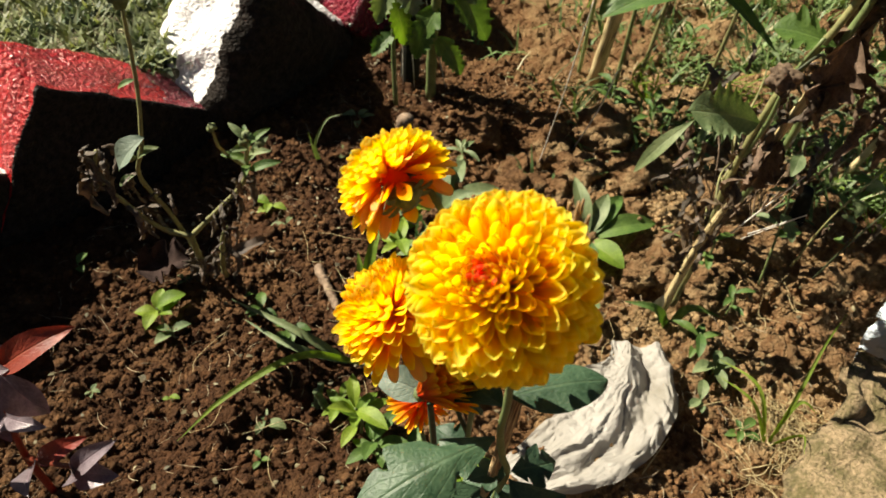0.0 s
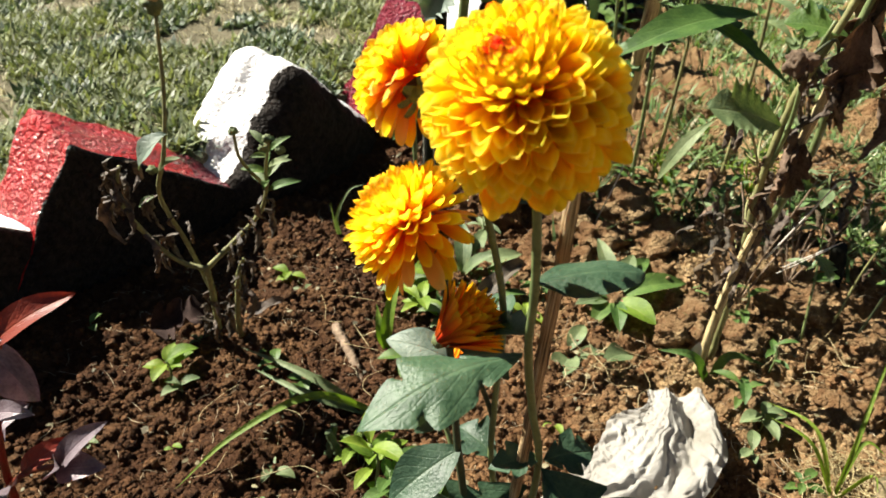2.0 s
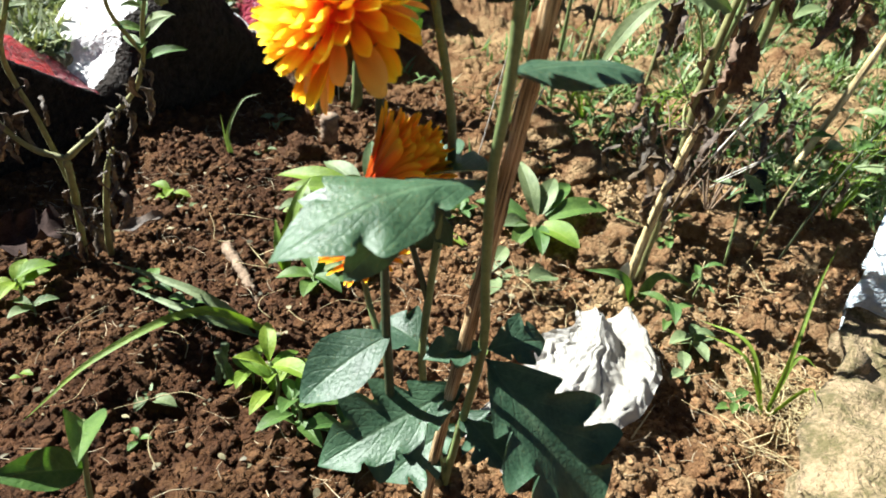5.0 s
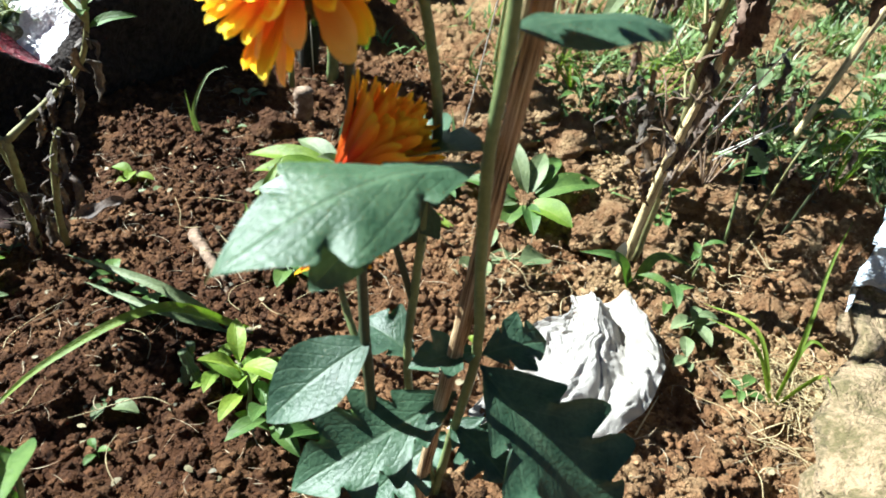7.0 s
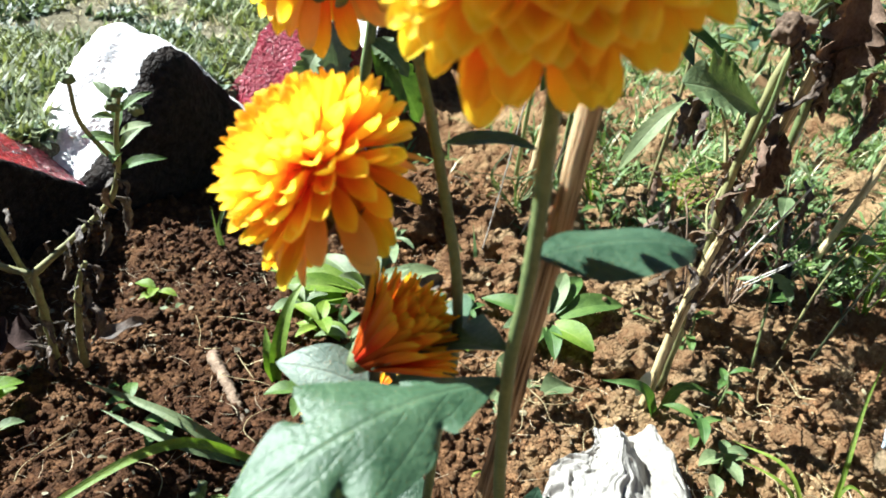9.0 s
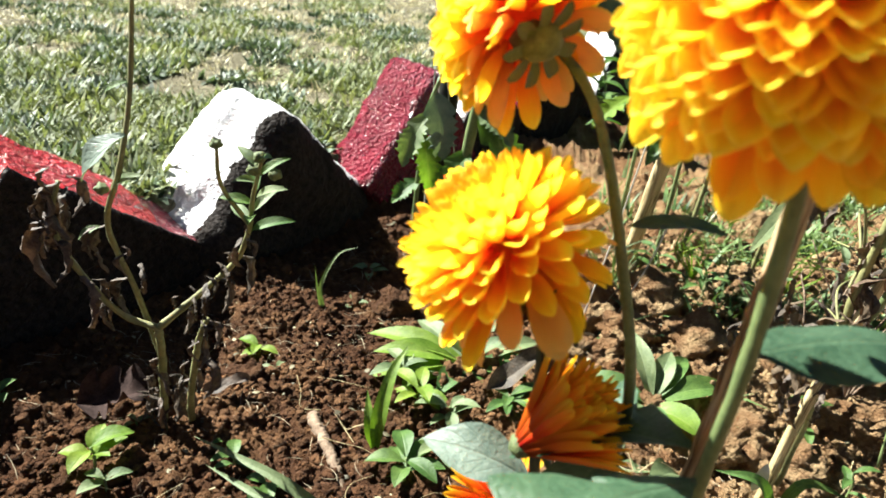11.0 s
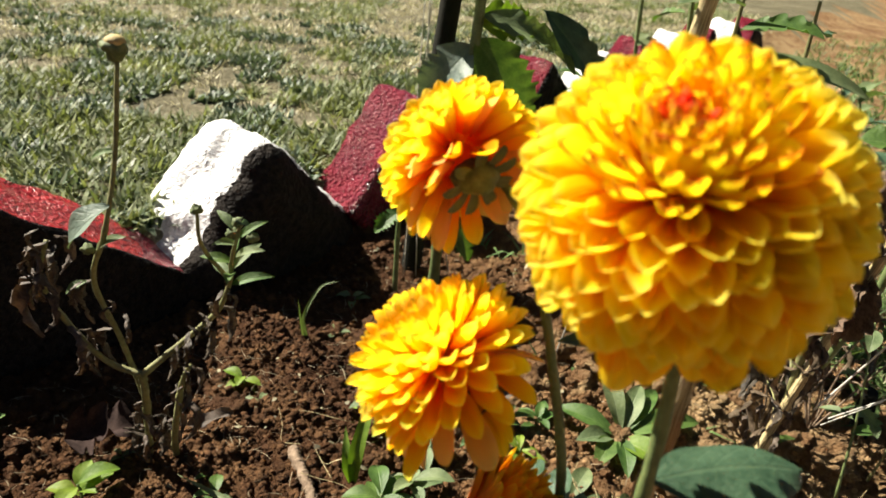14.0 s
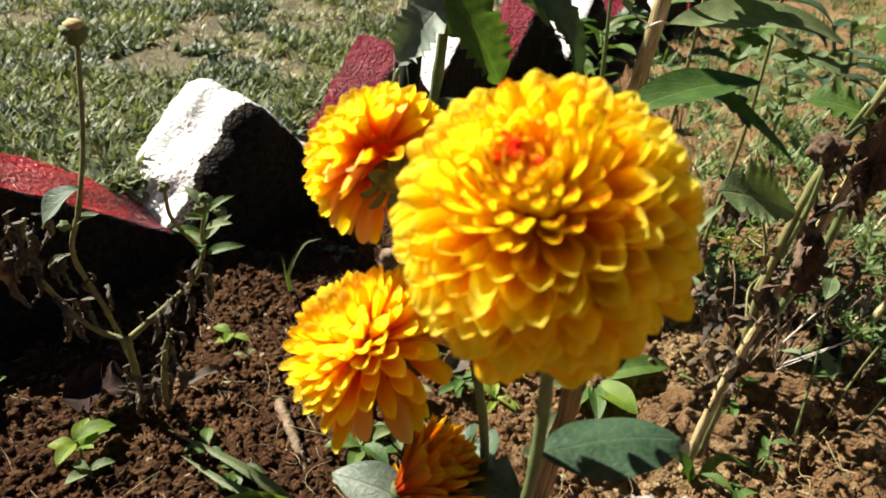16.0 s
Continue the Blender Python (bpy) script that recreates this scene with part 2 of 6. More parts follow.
M_BRICKRAW = surface("raw_brick", (0.27, 0.09, 0.04), (0.42, 0.18, 0.09), 22.0, rough=0.9, bump=0.8, bump_scale=120.0, depth=0.004)
M_PETAL = petal_material("petal", (0.92, 0.20, 0.002), (0.97, 0.57, 0.003), (0.98, 0.86, 0.02), (0.98, 0.93, 0.17))
M_PETAL_OUT = petal_material("petal_outer", (0.90, 0.17, 0.002), (0.95, 0.40, 0.003), (0.97, 0.70, 0.012), (0.98, 0.86, 0.08))
M_PETAL_IN = petal_material("petal_inner", (0.94, 0.46, 0.004), (0.97, 0.74, 0.004), (0.98, 0.88, 0.03), (0.50, 0.03, 0.010), last=0.87)
M_PETAL_FOLD = petal_material("petal_fold", (0.92, 0.33, 0.003), (0.97, 0.66, 0.004), (0.98, 0.82, 0.03), (0.98, 0.80, 0.08))
M_PETAL_CORE = petal_material("petal_core", (0.88, 0.09, 0.006), (0.95, 0.10, 0.015), (0.96, 0.12, 0.03), (0.96, 0.18, 0.05))
M_PETAL_AGED = petal_material("petal_aged", (0.72, 0.22, 0.03), (0.88, 0.50, 0.10), (0.92, 0.62, 0.20), (0.90, 0.66, 0.26))
M_PETAL_RED = petal_material("petal_red", (0.34, 0.022, 0.004), (0.78, 0.13, 0.005), (0.94, 0.40, 0.01), (0.96, 0.70, 0.03), 0.42)
M_LEAF = leaf_material("mum_leaf", (0.024, 0.058, 0.030), (0.066, 0.122, 0.068), (0.12, 0.18, 0.10), 0.45, 0.18, 0.45)
M_LEAF_GREY = leaf_material("grey_leaf", (0.10, 0.15, 0.12), (0.20, 0.25, 0.20), (0.26, 0.30, 0.24), 0.5, 0.2)
M_WEED = leaf_material("weed_leaf", (0.05, 0.11, 0.022), (0.12, 0.21, 0.045), (0.2, 0.3, 0.1), 0.5, 0.35)
M_WEED_PALE = leaf_material("pale_weed_leaf", (0.10, 0.15, 0.06), (0.22, 0.28, 0.13), (0.32, 0.38, 0.22), 0.55, 0.3)
M_WEED_LIME = leaf_material("lime_weed_leaf", (0.14, 0.24, 0.02), (0.27, 0.39, 0.05), (0.36, 0.42, 0.12), 0.5, 0.45)
M_PURPLE = leaf_material("purple_leaf", (0.09, 0.065, 0.08), (0.23, 0.19, 0.21), (0.30, 0.20, 0.24), 0.32, 0.12, 0.7, tint=(1, 0.5, 0.5))
M_REDLEAF = leaf_material("red_leaf", (0.16, 0.03, 0.018), (0.30, 0.06, 0.03), (0.35, 0.12, 0.06), 0.4, 0.35, tint=(1, 0.5, 0.3))
M_DEADBROWN = leaf_material("dead_brown_leaf", (0.05, 0.034, 0.022), (0.19, 0.135, 0.09), (0.22, 0.16, 0.11), 0.8, 0.12, 0.2, tint=(1, 0.7, 0.4))
M_DEADDARK = leaf_material("dark_dead_leaf", (0.020, 0.012, 0.011), (0.060, 0.038, 0.034), (0.08, 0.05, 0.045), 0.9, 0.05, 0.1, tint=(1, 0.6, 0.4))
M_DEAD = leaf_material("dead_leaf", (0.022, 0.017, 0.013), (0.14, 0.108, 0.080), (0.16, 0.125, 0.095), 0.6, 0.08, 0.35, tint=(1, 0.7, 0.4))
M_STEM = surface("green_stem", (0.085, 0.12, 0.04), (0.19, 0.24, 0.09), 60.0, rough=0.55, bump=0.4, bump_scale=500.0, depth=0.0006)
M_STEM_DARK = surface("dark_stem", (0.02, 0.028, 0.012), (0.06, 0.075, 0.03), 60.0, rough=0.6, bump=0.4, bump_scale=500.0, depth=0.0006)
M_STEM_WITHERED = surface("withered_stem", (0.11, 0.11, 0.04), (0.28, 0.275, 0.11), 40.0, rough=0.65, bump=0.5, bump_scale=400.0, depth=0.0008)
M_CALYX = surface("calyx", (0.05, 0.075, 0.025), (0.18, 0.22, 0.08), 200.0, rough=0.7, bump=0.6, bump_scale=600.0, depth=0.001)
M_TWIG = surface("twig_bark", (0.10, 0.06, 0.035), (0.34, 0.25, 0.17), 90.0, rough=0.85, bump=0.8, bump_scale=320.0, depth=0.002)
M_DARKPOST = surface("dark_post", (0.006, 0.007, 0.005), (0.022, 0.022, 0.016), 20.0, rough=0.85, spec=0.15, bump=0.5, bump_scale=150.0)
M_THREAD = surface("pale_thread", (0.45, 0.43, 0.38), (0.65, 0.62, 0.55), 50.0, rough=0.6, bump=0.1)


def straw_material(name, dark, light, gash, split_at=0.36):
    """Dry cane: fibres run along the stalk, dark gashes between pale ones."""
    m = bpy.data.materials.new(name)
    m.use_nodes = True
    t = m.node_tree
    p = t.nodes["Principled BSDF"]
    uv = t.nodes.new("ShaderNodeUVMap")
    mp = t.nodes.new("ShaderNodeMapping")
    mp.inputs["Scale"].default_value = (9.0, 2.2, 1.0)
    wire(t, uv.outputs[0], mp.inputs["Vector"])
    fibre = t.nodes.new("ShaderNodeTexNoise")
    fibre.inputs["Scale"].default_value, fibre.inputs["Detail"].default_value = 1.6, 7
    wire(t, mp.outputs[0], fibre.inputs["Vector"])
    blot = noise_node(t, 16.0)
    f = calc(t, "MULTIPLY_ADD", blot.outputs["Fac"], 0.35, calc(t, "MULTIPLY", fibre.outputs["Fac"], 0.65))
    wire(t, ramp(t, f, [(split_at, gash), (split_at + 0.09, dark), (split_at + 0.2, light)]), p.inputs["Base Color"])
    p.inputs["Roughness"].default_value = 0.65
    wire(t, bumped(t, fibre.outputs["Fac"], 0.8, 0.002), p.inputs["Normal"])
    return m


M_STAKE = straw_material("split_cane", (0.36, 0.23, 0.105), (0.66, 0.53, 0.32), (0.06, 0.032, 0.015), 0.40)
M_STRAW_PALE = straw_material("pale_cane", (0.36, 0.28, 0.13), (0.58, 0.48, 0.26), (0.12, 0.08, 0.04))


def cloth_material():
    m = bpy.data.materials.new("crumpled_sheet")
    m.use_nodes = True
    t = m.node_tree
    p = t.nodes["Principled BSDF"]
    big, fold, fine = noise_node(t, 12.0), noise_node(t, 45.0, 8, 0.7), noise_node(t, 400.0)
    col = ramp(t, big.outputs["Fac"], [(0.3, (0.25, 0.23, 0.18)), (0.45, (0.40, 0.38, 0.34)), (0.7, (0.52, 0.50, 0.46))])
    wire(t, col, p.inputs["Base Color"])
    p.inputs["Roughness"].default_value = 0.6
    wire(t, bumped(t, calc(t, "MULTIPLY_ADD", fine.outputs["Fac"], 0.12, calc(t, "ABSOLUTE", calc(t, "SUBTRACT", fold.outputs["Fac"], 0.5))), 1.0, 0.005), p.inputs["Normal"])
    add_through(t, p, col, 0.3)
    return m


M_CLOTH = cloth_material()


# ---- makers ----
def mesh_object(name, verts, faces, material, uvs=None, smooth=True):
    me = bpy.data.meshes.new(name)
    me.from_pydata([tuple(v) for v in verts], [], faces)
    if uvs is not None:
        layer = me.uv_layers.new(name="UVMap")
        flat = np.array([uvs[i] for f in faces for i in f], dtype=np.float32).ravel()
        layer.data.foreach_set("uv", flat)
    me.materials.append(material)
    if smooth:
        me.shade_smooth()
    return me


def thing(name, at, label, category, group="", kind=""):
    ob = new(name)
    ob.empty_display_size = 0.02
    ob.location = at
    return tagged(ob, label, category, group, kind)


def part(name, me, parent, label="", local=None):
    """Links a mesh as one part. Its vertices are in the world unless a local matrix is given."""
    ob = new(name, me)
    ob.parent = parent
    if local is None:
        p, off = parent, Vector((0, 0, 0))
        while p is not None:
            off += p.location
            p = p.parent
        ob.location = -off
    else:
        ob.matrix_basis = local
    if label:
        tagged(ob, label)
    return ob


def spline(points, n):
    """Points on a smooth curve through the given ones."""
    p = [Vector(q) for q in points]
    if len(p) == 2:
        return [p[0].lerp(p[1], i / n) for i in range(n + 1)]
    p = [2 * p[0] - p[1]] + p + [2 * p[-1] - p[-2]]
    out = []
    m = len(p) - 3
    for i in range(n + 1):
        f = min(i / n * m, m - 1e-6)
        k, u = int(f), f - int(f)
        a, b, c, d = p[k:k + 4]
        out.append(0.5 * (2 * b + (c - a) * u + (2 * a - 5 * b + 4 * c - d) * u * u + (3 * b - a - 3 * c + d) * u ** 3))
    return out


def tube(name, points, r0, r1, material, sides=8, n=None, rough=0.0, knots=0.0, ridges=0.0):
    """A stalk along a smooth curve, tapered, closed at both ends; rough and knots make it uneven."""
    n = n or max(6, 6 * (len(points) - 1))
    c = spline(points, n)
    verts, uvs, faces = [], [], []
    side = Vector((1, 0.3, 0.1))
    length = 0.0
    for i, q in enumerate(c):
        d = (c[min(i + 1, n)] - c[max(i - 1, 0)]).normalized()
        side = (side - d * side.dot(d)).normalized()
        up = d.cross(side)
        length += (q - c[i - 1]).length if i else 0
        r = r0 + (r1 - r0) * i / n
        r *= 1 + knots * max(0.0, math.sin(i * 1.9)) ** 6
        for k in range(sides):
            a = 2 * math.pi * k / sides
            rr = r * (1 + ridges * math.cos(a * (sides // 2)) + rough * noise.noise(q * 90 + Vector((k * 1.7, i * 0.9, 0))))
            verts.append(q + rr * (math.cos(a) * side + math.sin(a) * up))
            uvs.append((k / sides * 2 if k <= sides / 2 else 2 - k / sides * 2, length * 6))
    for i in range(n):
        for k in range(sides):
            a, b = i * sides + k, i * sides + (k + 1) % sides
            faces.append((a, b, b + sides, a + sides))
    faces.append(tuple(range(sides - 1, -1, -1)))
    faces.append(tuple(n * sides + k for k in range(sides)))
    return mesh_object(name, verts, faces, material, uvs)


def leaf_mesh(name, base, tip, width, face, material, lobes=0, droop=0.15, cup=0.12, rows=18, cols=8, fat=0.5, wave=0.0, seed=0, sharp=1.0):
    """A leaf blade from base to tip. face: the way its upper side looks. lobes: teeth a side; fat: where it is widest."""
    base, tip, face = Vector(base), Vector(tip), Vector(face)
    along = tip - base
    length = along.length
    along.normalize()
    face = (face - along * face.dot(along)).normalized()
    cross = along.cross(face)
    rng = random.Random(seed)
    verts, uvs, faces = [], [], []
    k = math.log(0.5) / math.log(fat)
    for i in range(rows + 1):
        s = i / rows
        w = math.sin(math.pi * min(s ** k, 1)) ** (0.75 * sharp) if 0 < s < 1 else 0.0
        w = max(w, 0.035 if s < 0.5 else 0.0)
        tooth = cut = 0.0
        for q in range(lobes):
            # each side is cut by a few narrow bays; the blade before a bay swells into a lobe
            bay = 0.30 + 0.55 * q / max(1, lobes - 0.4)
            cut = max(cut, math.exp(-((s - bay) / 0.045) ** 2) * (0.42 + 0.10 * rng.random()))
            tooth = max(tooth, math.exp(-((s - bay + 0.09) / 0.07) ** 2))
        for j in range(cols + 1):
            u = 2 * j / cols - 1
            e = abs(u) ** 1.5
            ww = w * (1 + e * (0.16 * tooth - cut))
            lift = cup * abs(u) ** 1.4 * w * width - 4 * droop * length * (s - 0.25) ** 2 * (1 if s > 0.25 else 0.3)
            lift += wave * width * math.sin(9 * s + (2.1 if u > 0 else 0)) * e
            shift = 0.07 * tooth * e * length + (0.05 * e * w * length if lobes else 0)
            verts.append(base + along * (s * length + shift) + cross * (u * ww * width / 2) + face * lift)
            uvs.append((0.5 + u / 2, s))
    for i in range(rows):
        for j in range(cols):
            a = i * (cols + 1) + j
            faces.append((a, a + 1, a + cols + 2, a + cols + 1))
    return mesh_object(name, verts, faces, material, uvs)


def blade_mesh(name, points, width, face, material, n=16):
    """A grass blade: a folded ribbon along a curve, widest in its first third."""
    c = spline(points, n)
    verts, uvs, faces = [], [], []
    face = Vector(face)
    for i, q in enumerate(c):
        s = i / n
        d = (c[min(i + 1, n)] - c[max(i - 1, 0)]).normalized()
        cr = d.cross(face).normalized()
        nr = cr.cross(d)
        w = width * (min(1, 0.55 + 1.5 * s) * (1 - s ** 2.2)) / 2
        for u in (-1, -0.5, 0, 0.5, 1):
            verts.append(q + cr * u * w + nr * (abs(u) * 0.35 * w))
            uvs.append((0.5 + u / 2, s))
    for i in range(n):
        for j in range(4):
            a = i * 5 + j
            faces.append((a, a + 1, a + 6, a + 5))
    return mesh_object(name, verts, faces, material, uvs)


def lump_mesh(name, radius, material, seed, squash=0.8, rough=0.35, detail=3):
    bm = bmesh.new()
    bmesh.ops.create_icosphere(bm, subdivisions=detail, radius=1)
    for v in bm.verts:
        d = v.co.normalized()
        h = 1 + rough * noise.noise(d * 1.7 + Vector((seed, 0, 0))) + rough * 0.5 * noise.noise(d * 4.5 + Vector((0, seed, 0))) + rough * 0.25 * noise.noise(d * 11)
        v.co = Vector((d.x, d.y, d.z * squash)) * radius * h
    me = bpy.data.meshes.new(name)
    bm.to_mesh(me)
    bm.free()
    me.materials.append(material)
    me.shade_smooth()
    return me


# ---- ground ----
ROW = [(-0.80, 0.27), (-0.640, 0.550), (-0.496, 0.741), (-0.262, 1.030), (-0.062, 1.335), (0.055, 1.56), (0.235, 1.80), (0.42, 2.07), (0.60, 2.35), (0.79, 2.62), (0.98, 2.90), (1.17, 3.17), (1.36, 3.45)]
LAWN_Z = 0.125


def row_side(x, y):
    """Distance from the line of edging blocks; above 0 on the lawn's side. Arrays or numbers."""
    best, sign = np.full(np.shape(x), 1e9), np.ones(np.shape(x))
    pts = [(-1.6, -1.05)] + ROW + [(4.0, 7.4)]
    for (ax, ay), (bx, by) in zip(pts, pts[1:]):
        dx, dy = bx - ax, by - ay
        ll = dx * dx + dy * dy
        u = np.clip(((x - ax) * dx + (y - ay) * dy) / ll, 0, 1)
        d = np.hypot(x - ax - u * dx, y - ay - u * dy)
        s = dx * (y - ay) - dy * (x - ax)
        near = d < best
        best, sign = np.where(near, d, best), np.where(near, np.sign(s), sign)
    return best * sign


def side_at(x, y):
    """row_side for one point."""
    best, sign = 1e9, 1.0
    for ax, ay, dx, dy, ll in ROW_LINES:
        px, py = x - ax, y - ay
        u = min(1.0, max(0.0, (px * dx + py * dy) / ll))
        d = math.hypot(px - u * dx, py - u * dy)
        if d < best:
            best, sign = d, (1.0 if dx * py - dy * px > 0 else -1.0)
    return best * sign


ROW_ENDS = [(-1.6, -1.05)] + ROW + [(4.0, 7.4)]
ROW_LINES = [(a[0], a[1], b[0] - a[0], b[1] - a[1], (b[0] - a[0]) ** 2 + (b[1] - a[1]) ** 2) for a, b in zip(ROW_ENDS, ROW_ENDS[1:])]


def smooth(a, b, v):
    u = np.clip((v - a) / (b - a), 0, 1)
    return u * u * (3 - 2 * u)


def plain_height(x, y):
    """The ground without its clods."""
    side = row_side(x, y)
    bed = -0.045 * smooth(0.15, 0.38, x) * (1 - smooth(0.55, 0.85, y)) + 0.03 * smooth(0.18, 0.0, -side) + 0.02 * smooth(0.9, 1.5, y)
    return bed + (LAWN_Z - bed) * smooth(0.05, 0.09, side)


def smooth_value(a, b, v):
    u = min(1.0, max(0.0, (v - a) / (b - a)))
    return u * u * (3 - 2 * u)


def clods(x, y):
    p = Vector((x, y, 0.0))
    h = (0.022 + 0.010 * smooth_value(0.05, 0.25, x)) * noise.fractal(p * 7, 0.9, 2.1, 3)
    h += 0.045 * smooth_value(0.26, 0.40, x) * smooth_value(0.44, 0.56, y) * (abs(noise.noise(p * 13 + Vector((2, 7, 0)))) - 0.22)
    d = noise.voronoi(p * 38 + Vector((3, 1, 0)))[0]
    h += 0.012 * max(0.0, 0.75 - d[0] * 1.6) * (1 + noise.noise(p * 15))
    h += 0.012 * abs(noise.noise(p * 48)) * (1 + noise.noise(p * 11 + Vector((5, 0, 0))))
    d = noise.voronoi(p * 95)[0]
    h += 0.0055 * max(0.0, 0.8 - d[0] * 1.5)
    return h + 0.007 * noise.fractal(p * 120, 0.7, 2.0, 3)


def spread(core0, core1, step, far0, far1, grow):
    out = list(np.arange(core0, core1, step))
    s, v = step, out[-1]
    while v < far1:
        s *= grow
        v += s
        out.append(v)
    s, v = step, out[0]
    while v > far0:
        s *= grow
        v -= s
        out.insert(0, v)
    return np.array(out)


xs, ys = spread(-0.60, 0.80, 0.0036, -160, 160, 1.10), spread(0.24, 1.40, 0.0036, -160, 160, 1.10)
gx, gy = np.meshgrid(xs, ys)
gz, gside = plain_height(gx, gy), row_side(gx, gy)
nx, ny = len(xs), len(ys)
ground_verts = []
for j in range(ny):
    for i in range(nx):
        x, y, z = float(gx[j, i]), float(gy[j, i]), float(gz[j, i])
        if abs(x) < 6 and abs(y) < 8:
            if gside[j, i] < 0.06:
                z += clods(x, y)
            else:
                z += 0.012 * noise.fractal(Vector((x, y, 0)) * 6, 0.9, 2, 4)
        ground_verts.append((x, y, z))
cell = np.arange((ny - 1) * (nx - 1))
r, c = cell // (nx - 1), cell % (nx - 1)
a = r * nx + c
ground_me = bpy.data.meshes.new("ground")
ground_me.from_pydata(ground_verts, [], np.stack([a, a + 1, a + nx + 1, a + nx], 1).tolist())
ground_me.materials.append(M_SOIL)
ground_me.materials.append(M_LAWN)
ground_me.polygons.foreach_set("material_index", (gside[r, c] > 0.055).astype(np.int32))
ground_me.shade_smooth()
ground = tagged(new("ground", ground_me), "crumbly reddish-brown garden soil beside a trodden lawn", "ground", kind="structure")


def height(x, y):
    side = side_at(x, y)
    bed = -0.045 * smooth_value(0.15, 0.38, x) * (1 - smooth_value(0.55, 0.85, y)) + 0.03 * smooth_value(0.18, 0.0, -side) + 0.02 * smooth_value(0.9, 1.5, y)
    return bed + (LAWN_Z - bed) * smooth_value(0.05, 0.09, side)


def crumbs(name, count, box, small, large, seed, material, keep):
    """Loose crumbs of earth, half sunk in the bed, joined as one stuff."""
    rng = random.Random(seed)
    bm = bmesh.new()
    bmesh.ops.create_icosphere(bm, subdivisions=1, radius=1)
    fine = bmesh.new()
    bmesh.ops.create_icosphere(fine, subdivisions=2, radius=1)
    shapes = []
    for b in (bm, fine):
        b.verts.ensure_lookup_table()
        shapes.append((np.array([v.co[:] for v in b.verts]), np.array([[v.index for v in f.verts] for f in b.faces])))
        b.free()
    shapes.append((np.array([(1, 0, 0), (0, 1, 0), (-1, 0, 0), (0, -1, 0), (0, 0, 1), (0, 0, -1)], float), np.array([(0, 1, 4), (1, 2, 4), (2, 3, 4), (3, 0, 4), (1, 0, 5), (2, 1, 5), (3, 2, 5), (0, 3, 5)])))
    vs, fs, n = [], [], 0
    while count > 0:
        x, y = rng.uniform(box[0], box[1]), rng.uniform(box[2], box[3])
        if not keep(x, y, rng):
            continue
        count -= 1
        size = small + (large - small) * rng.random() ** 4.5
        v, f = shapes[1 if size > 0.0050 else 0 if size > 0.0018 else 2]
        bumps = 1 + np.array([0.75 * noise.noise(Vector(q) * 1.3 + Vector((count * 0.37, 0, 0))) + 0.55 * noise.noise(Vector(q) * 3.1 + Vector((0, count * 0.37, 0))) for q in v])
        q = v * bumps[:, None] * size * np.array([rng.uniform(0.8, 1.3), rng.uniform(0.8, 1.3), rng.uniform(0.6, 0.95)])
        t = rng.uniform(0, 6.28)
        rot = np.array([[math.cos(t), -math.sin(t), 0], [math.sin(t), math.cos(t), 0], [0, 0, 1]])
        z = height(x, y) + clods(x, y) - size * 0.25
        vs.append(q @ rot.T + np.array([x, y, z]))
        fs.append(f + n)
        n += len(v)
    me = bpy.data.meshes.new(name)
    me.from_pydata(np.concatenate(vs).tolist(), [], np.concatenate(fs).tolist())
    me.materials.append(material)
    me.shade_smooth()
    return new(name, me)


def in_bed(x, y, rng):
    s = side_at(x, y)
    return s < -0.01 and noise.noise(Vector((x * 5, y * 5, 4))) > rng.uniform(-0.75, 0.3)


tagged(crumbs("soil_crumbs", 84000, (-0.56, 0.72, 0.28, 1.15), 0.0009, 0.0060, 5, M_CRUMB, in_bed), "loose crumbs and clods of dry brown earth", "soil", kind="stuff")


def soil_litter(name, count, box, seed, material, flake):
    """Fine dry bits strewn over the bed as one stuff: thin bent fibres, or flat curled scraps."""
    rng = random.Random(seed)
    vs, fs = [], []
    while count > 0:
        x, y = rng.uniform(box[0], box[1]), rng.uniform(box[2], box[3])
        if side_at(x, y) > -0.05 or noise.noise(Vector((x * 8, y * 8, seed))) < rng.uniform(-0.7, 0.5):
            continue
        count -= 1
        z = height(x, y) + clods(x, y) + rng.uniform(0.002, 0.006)
        a, ll = rng.uniform(0, 6.283), (rng.uniform(0.003, 0.009) if flake else rng.uniform(0.010, 0.042) * rng.uniform(0.5, 1.0))
        w, bow = (ll * rng.uniform(0.2, 0.45) if flake else rng.uniform(0.0002, 0.0005)), rng.uniform(-0.18, 0.18)
        o, ca, sa, tilt = len(vs), math.cos(a), math.sin(a), rng.uniform(-0.35, 0.35)
        for k, f in enumerate((-0.5, -0.17, 0.17, 0.5)):
            bend = ll * bow * (1 - 4 * f * f)
            px, py, pz = x + ca * ll * f - sa * bend, y + sa * ll * f + ca * bend, z + tilt * ll * f
            ww = w * (0.35, 1.0, 0.9, 0.2)[k]
            vs += [(px - sa * ww, py + ca * ww, pz), (px, py, pz + ww * (0.25 if flake else 0.9)), (px + sa * ww, py - ca * ww, pz + (ww * 0.5 if flake else 0.0))]
            if k:
                b = o + 3 * k
                fs += [(b - 3, b - 2, b + 1, b), (b - 2, b - 1, b + 2, b + 1)]
    me = bpy.data.meshes.new(name)
    me.from_pydata(vs, [], fs)
    me.materials.append(material)
    return new(name, me)


